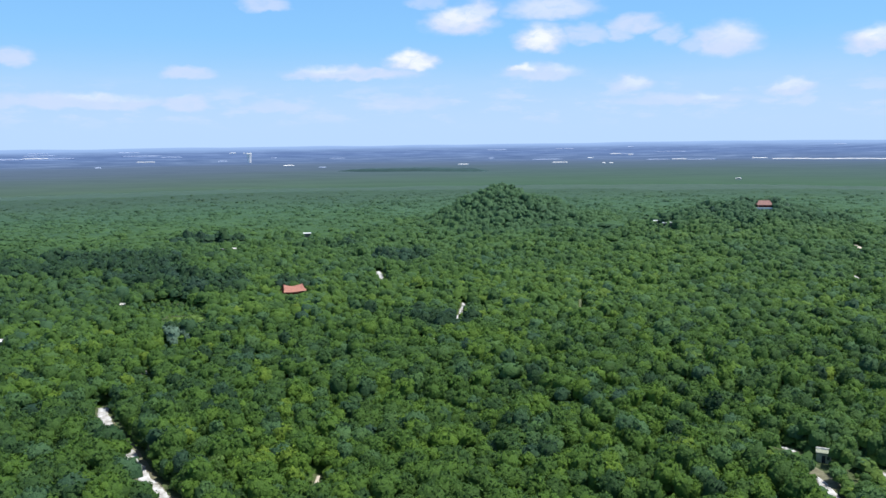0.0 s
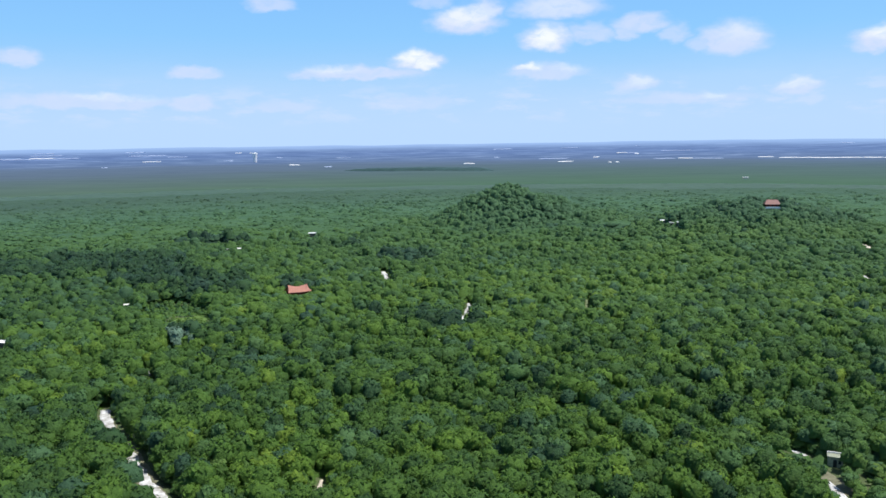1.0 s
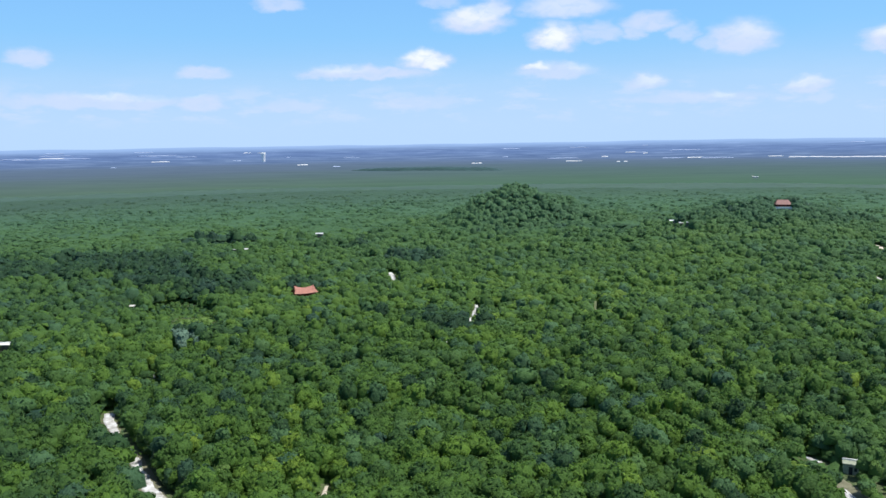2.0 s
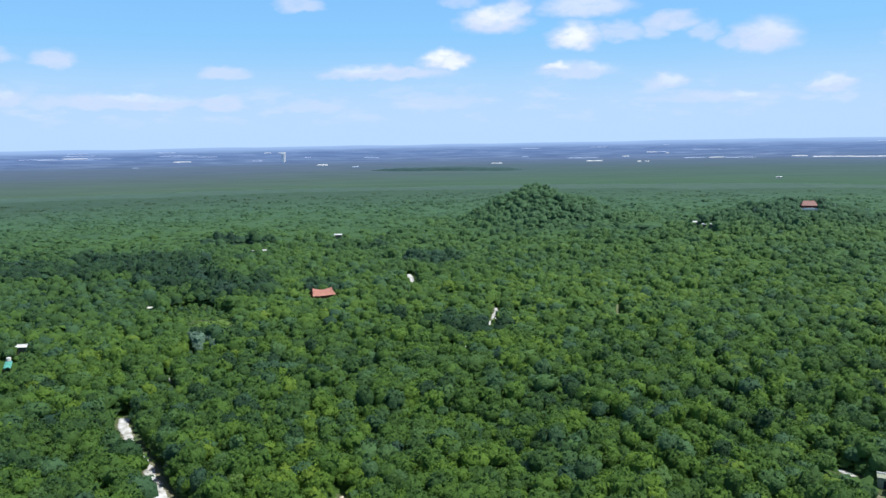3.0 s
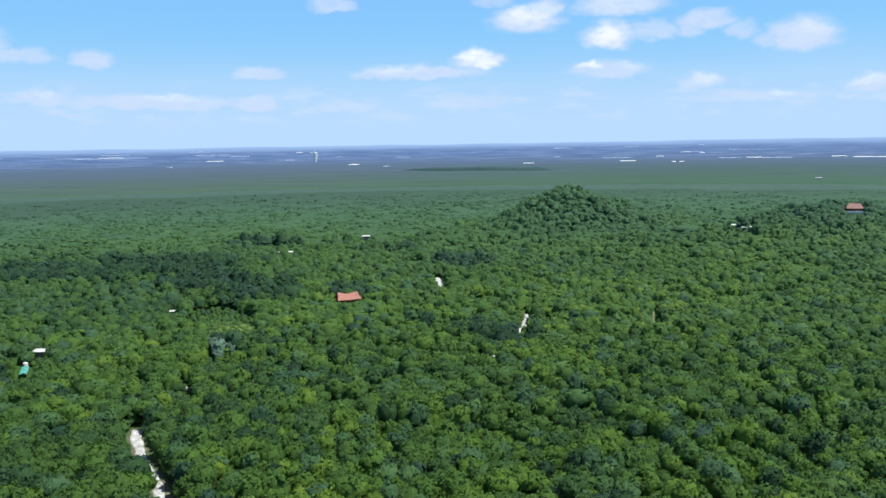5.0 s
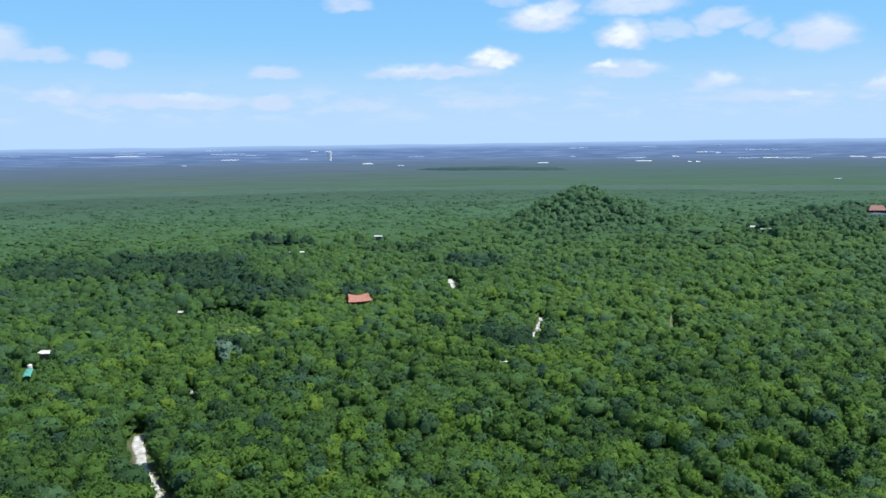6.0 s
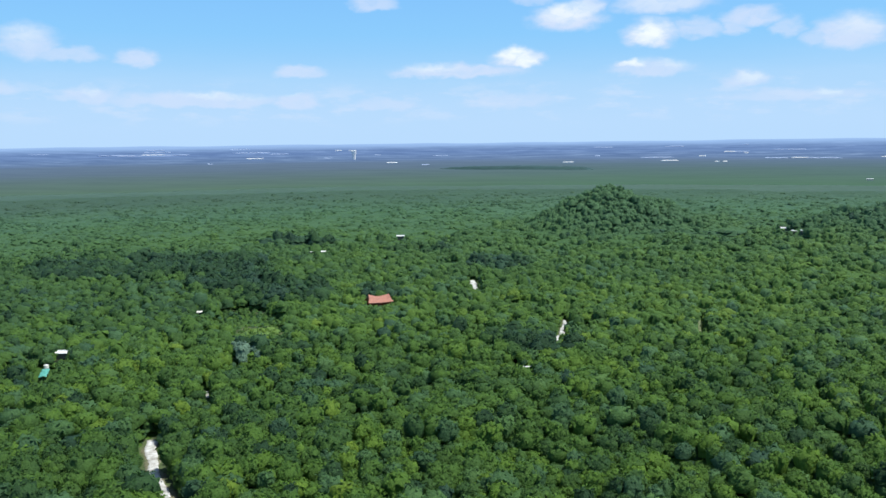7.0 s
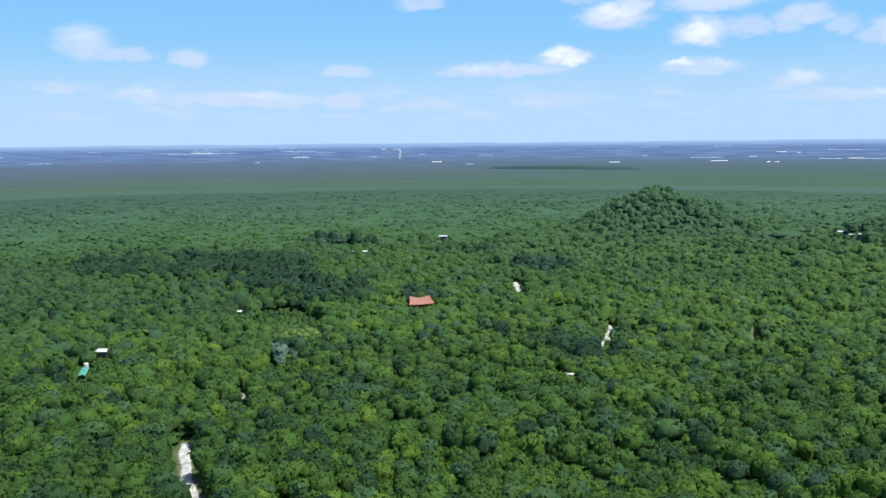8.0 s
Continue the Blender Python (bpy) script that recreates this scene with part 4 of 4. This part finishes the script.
def build_undergrowth(r0, r1, step, rise):
    """Shrubs and saplings that close the gaps between the trunks; it dips to nothing on tracks and clearings."""
    def lift(x, y):
        on_hill = np.maximum(mound(x, y, 60, 738, 130, 66, 1.0), mound(x, y, 250, 655, 125, 72, 1.0))
        # higher far out, to cover dark gaps and soften contrast like haze
        out = ease(np.hypot(x, y), 450, 1350) * (1 - np.clip(3.0 * on_hill, 0, 1))
        h = rise + 1.7 * out + 0.7 * wave(x, y, 5, 31) + 0.6 * wave(x, y, 14, 32) + 0.9 * out * wave(x, y, 8.5, 35)
        for cx, cy, rad in BARE:
            h = np.minimum(h, -0.4 + 1.2 * np.maximum(np.hypot(x - cx, y - cy) - rad - step * 0.7, 0))
        for cx, cy, rad, top in LOW:
            h = np.where((x - cx) ** 2 + (y - cy) ** 2 < rad ** 2, np.minimum(h, 0.5), h)
        return land(x, y) + h
    v, f = polar_sheet(np.arange(r0, r1, step), np.radians(np.arange(WEDGE[0], WEDGE[1], math.degrees(step / r1) * 1.5)), lift)
    tint = 0.56 + 0.2 * wave(v[:, 0], v[:, 1], 6, 33) + 0.12 * wave(v[:, 0], v[:, 1], 50, 34)
    ob = new("undergrowth", mesh_from("undergrowth", v, f, leaf_mass, True, tint, leaf_greying(v[:, 0], v[:, 1])))
    tagged(ob, "tangled green undergrowth between the trees", "undergrowth", kind="stuff")


def tall_places(r0, r1, cell, share):
    """Places for taller trees: in loose groups, away from all that lies open."""
    x, y = spread(r0, r1, cell)
    keep = rng.random(len(x)) < share * (1 + 0.9 * wave(x, y, 60, 51))
    for cx, cy, rad in CLEAR:
        keep &= (x - cx) ** 2 + (y - cy) ** 2 > (rad + 4.0) ** 2
    for cx, cy, rad, top in LOW:
        keep &= (x - cx) ** 2 + (y - cy) ** 2 > (rad + 3.2) ** 2
    return x[keep], y[keep]


def tones(n):
    """Leaf tones of the taller trees: mostly deep green, some fresh."""
    return rng.choice([-0.24, -0.14, -0.05, 0.06, 0.16], n)


def build_woods():
    full = [crown(k, DOME, 18, TUFT, 84, 0.34, radius=(2.05, 2.3, 1.9)[k % 3], tall=(1.7, 1.5, 2.1)[k % 3], small=(0.24, 0.42)) for k in range(14)]
    x, y = spread(162, 272, 3.05, 0, 12)
    order = np.argsort(np.hypot(x, (y - 168)))
    nearest, rest = order[:300], order[300:]
    # the nearest trees, one by one
    protos = []
    for k, (v, f, flag) in enumerate(full):
        t = new("tree")
        tagged(t, "low jungle tree with a dense rounded green crown", "tree", "low jungle trees")
        cr = new("crown", mesh_from("crown", v, f, leaf_single, flag))
        tv, tf = trunk(k)
        tr = new("trunk", mesh_from("trunk", tv, tf, bark, True))
        cr.parent, tr.parent = t, t
        protos.append(t)
    size, tint = traits(x[nearest], y[nearest])
    for j, i in enumerate(nearest):
        s = float(size[j])
        m = pose(x[i], y[i], height(x[i], y[i]), 0, 0, rng.uniform(0, 360))
        t = protos[j] if j < len(protos) else copy_thing(protos[j % len(protos)], m)
        t.matrix_basis = m @ Matrix.Diagonal((s, s, s, 1))
    for gx, gy, gs in ((-117, 343, 1.7), (-112.5, 346, 1.4), (-121, 346, 1.5), (-109, 341, 1.2), (-115, 338, 1.0)):
        t = new("tree")
        tagged(t, "pale grey-leaved tree standing out of the green canopy", "tree", "grey-leaved trees")
        v, f, flag = full[int(gx) % 14]
        cr, tr = new("crown", mesh_from("crown", v, f, grey_leaf, flag)), new("trunk", mesh_from("trunk", *trunk(3), bark, True))
        cr.parent, tr.parent = t, t
        t.matrix_basis = pose(gx, gy, height(gx, gy), 0, 0, gx * 7) @ Matrix.Diagonal((gs, gs, gs, 1))
    jungle = "dense low jungle of rounded green crowns"
    mass("woodland", x[rest], y[rest], full, jungle, 0.98, 1.0)
    half = [crown(80 + k, DOME, 12, TUFT, 40, 0.40, radius=(2.05, 2.3, 1.9)[k % 3], tall=(1.7, 1.5, 2.1)[k % 3], small=(0.26, 0.46)) for k in range(12)]
    x, y = spread(272, 375, 3.2, 12, 20)
    mass("woodland", x, y, half, jungle, 1.04, 1.0)
    mid = [crown(20 + k, LOAF, 6, TUFT, 4, 0.50, tall=(1.7, 1.5, 2.0)[k % 3], small=(0.30, 0.50)) for k in range(12)]
    x, y = spread(375, 610, 3.5, 20, 70)
    mass("woodland", x, y, mid, jungle, 1.12, 0.98)
    far = [crown(40 + k, CAP, 2, TUFT, 0, small=(0.4, 0.6)) for k in range(10)]
    x, y = spread(610, 1180, 5.2, 90, 200)
    def on_hill(x, y):
        return (((x - 60) / 104) ** 2 + ((y - 744) / 46) ** 2 < 1) | (((x - 250) / 110) ** 2 + ((y - 655) / 62) ** 2 < 1)
    hill = on_hill(x, y)
    # far crowns shaped broad and flat, so fewer shaded flanks show
    mass("woodland", x[~hill], y[~hill], far, "dense low jungle reaching far over the plain", 1.75, 0.80, 0.0)
    x, y = spread(570, 830, 3.5)
    hill = on_hill(x, y)
    mass("woodland", x[hill], y[hill], mid, "large dark crowns on a steep overgrown hill", 1.3, 1.0, 0.20)
    # taller trees with broad domed crowns that stand out of the canopy, in loose groups
    broad = "broad domed trees standing out of the jungle canopy"
    grand = [crown(120 + k, ROUND, 32, TUFT, 200, 0.36, (3.6, 2.5, 3.1)[k % 3], (2.4, 3.5, 2.9)[k % 3], (4.3, 5.2, 4.6)[k % 3], (0.20, 0.34)) for k in range(9)]
    x, y = tall_places(162, 380, 11.0, 0.50)
    mass("woodland", x, y, grand, broad, 1.0, 1.0, tones(len(x)), rng.uniform(0.55, 1.15, len(x)))
    grand = [crown(140 + k, ROUND, 17, TUFT, 26, 0.6, (3.6, 2.6, 3.2)[k % 3], (2.4, 3.4, 2.9)[k % 3], (4.3, 5.2, 4.6)[k % 3], (0.26, 0.38)) for k in range(9)]
    x, y = tall_places(380, 700, 11.5, 0.36)
    mass("woodland", x, y, grand, broad, 1.0, 0.95, tones(len(x)), rng.uniform(0.65, 1.35, len(x)))
    # the tall dark stands
    x, y = tall_places(400, 680, 6.0, 0.75)
    core = np.zeros(len(x), bool)
    for cx, cy, rx, ry, deep in GROVES_AND_SHADE[:5]:
        core |= np.hypot((x - cx) / rx, (y - cy) / ry) + 0.2 * wave(x, y, 20, 52) < 0.85
    x, y = x[core], y[core]
    mass("woodland", x, y, grand, "tall dark trees in a dense stand", 1.1, 1.15, rng.choice([-0.2, -0.05, 0.12], len(x)), rng.uniform(0.9, 1.65, len(x)))
    # shrubs that close the far rims of the tracks and clearings
    spots = np.repeat(np.array(VERGE + BARE[-14:]), 4, axis=0)
    off, way = rng.uniform(0.5, 5.0, len(spots)), rng.uniform(-1.6, 1.6, len(spots))
    way += np.arctan2(spots[:, 1], spots[:, 0])
    x, y = spots[:, 0] + (spots[:, 2] + off) * np.cos(way), spots[:, 1] + (spots[:, 2] + off) * np.sin(way)
    size = rng.uniform(0.25, 0.4, len(x)) + 0.1 * off
    # and low scrub wherever the trees stand back
    spots = np.repeat(np.array(LOW), 3, axis=0)
    off, way = spots[:, 2] * np.sqrt(rng.random(len(spots))), rng.uniform(0, 6.28, len(spots))
    x, y = np.append(x, spots[:, 0] + off * np.cos(way)), np.append(y, spots[:, 1] + off * np.sin(way))
    size = np.append(size, np.minimum(spots[:, 3], 0.5) * rng.uniform(0.6, 0.95, len(spots)))
    x, y = np.append(x, rng.uniform(-140, -114, 90)), np.append(y, rng.uniform(390, 406, 90))
    size = np.append(size, rng.uniform(0.15, 0.3, 90))
    free = np.min([np.hypot(x - cx, y - cy) - rad for cx, cy, rad in VERGE + BARE[-14:]], axis=0) > 0.2 + 2.5 * size
    free &= np.min([np.hypot(x - cx, y - cy) for cx, cy in HOUSES], axis=0) > 5.0
    inside = np.hypot((x + 127) / 13, (y - 398) / 8) < 1
    free |= inside & (rng.random(len(x)) < 0.2)
    size = np.where(inside, rng.uniform(0.10, 0.28, len(x)), size)
    x, y = x[free], y[free]
    mass("shrubs", x, y, mid, "low green shrubs along the edges of the tracks", 1.4, 0.8, 0.06, size[free])
    # the woods under and behind the flight line
    x, y = spread(0, 160, 4.1, around=True)
    under = np.hypot(x, y - 25) < 62
    mass("woodland", x[under], y[under], half, jungle, 1.15)
    thin = ~under & (rng.random(len(x)) < 0.72)
    mass("woodland", x[thin], y[thin], mid, jungle, 1.4)
    build_undergrowth(155, 420, 2.6, 1.8)
    build_undergrowth(417, 790, 4.5, 3.5)
    build_undergrowth(786, 1400, 3.6, 3.3)


def build_cloud_shade():
    """A long raised dark patch in place of a cloud shadow on the plain."""
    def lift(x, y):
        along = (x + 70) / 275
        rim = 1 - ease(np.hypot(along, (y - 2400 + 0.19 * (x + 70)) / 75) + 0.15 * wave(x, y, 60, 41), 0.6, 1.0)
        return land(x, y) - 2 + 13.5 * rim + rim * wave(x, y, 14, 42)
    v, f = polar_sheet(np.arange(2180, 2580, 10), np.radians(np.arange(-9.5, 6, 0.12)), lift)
    ob = new("forest_stand", mesh_from("forest_stand", v, f, cloud_shade, True))
    tagged(ob, "long dark raised patch of woods standing in for a cloud shadow", "woodland", kind="stuff")


build_cloud_shade()

build_woods()
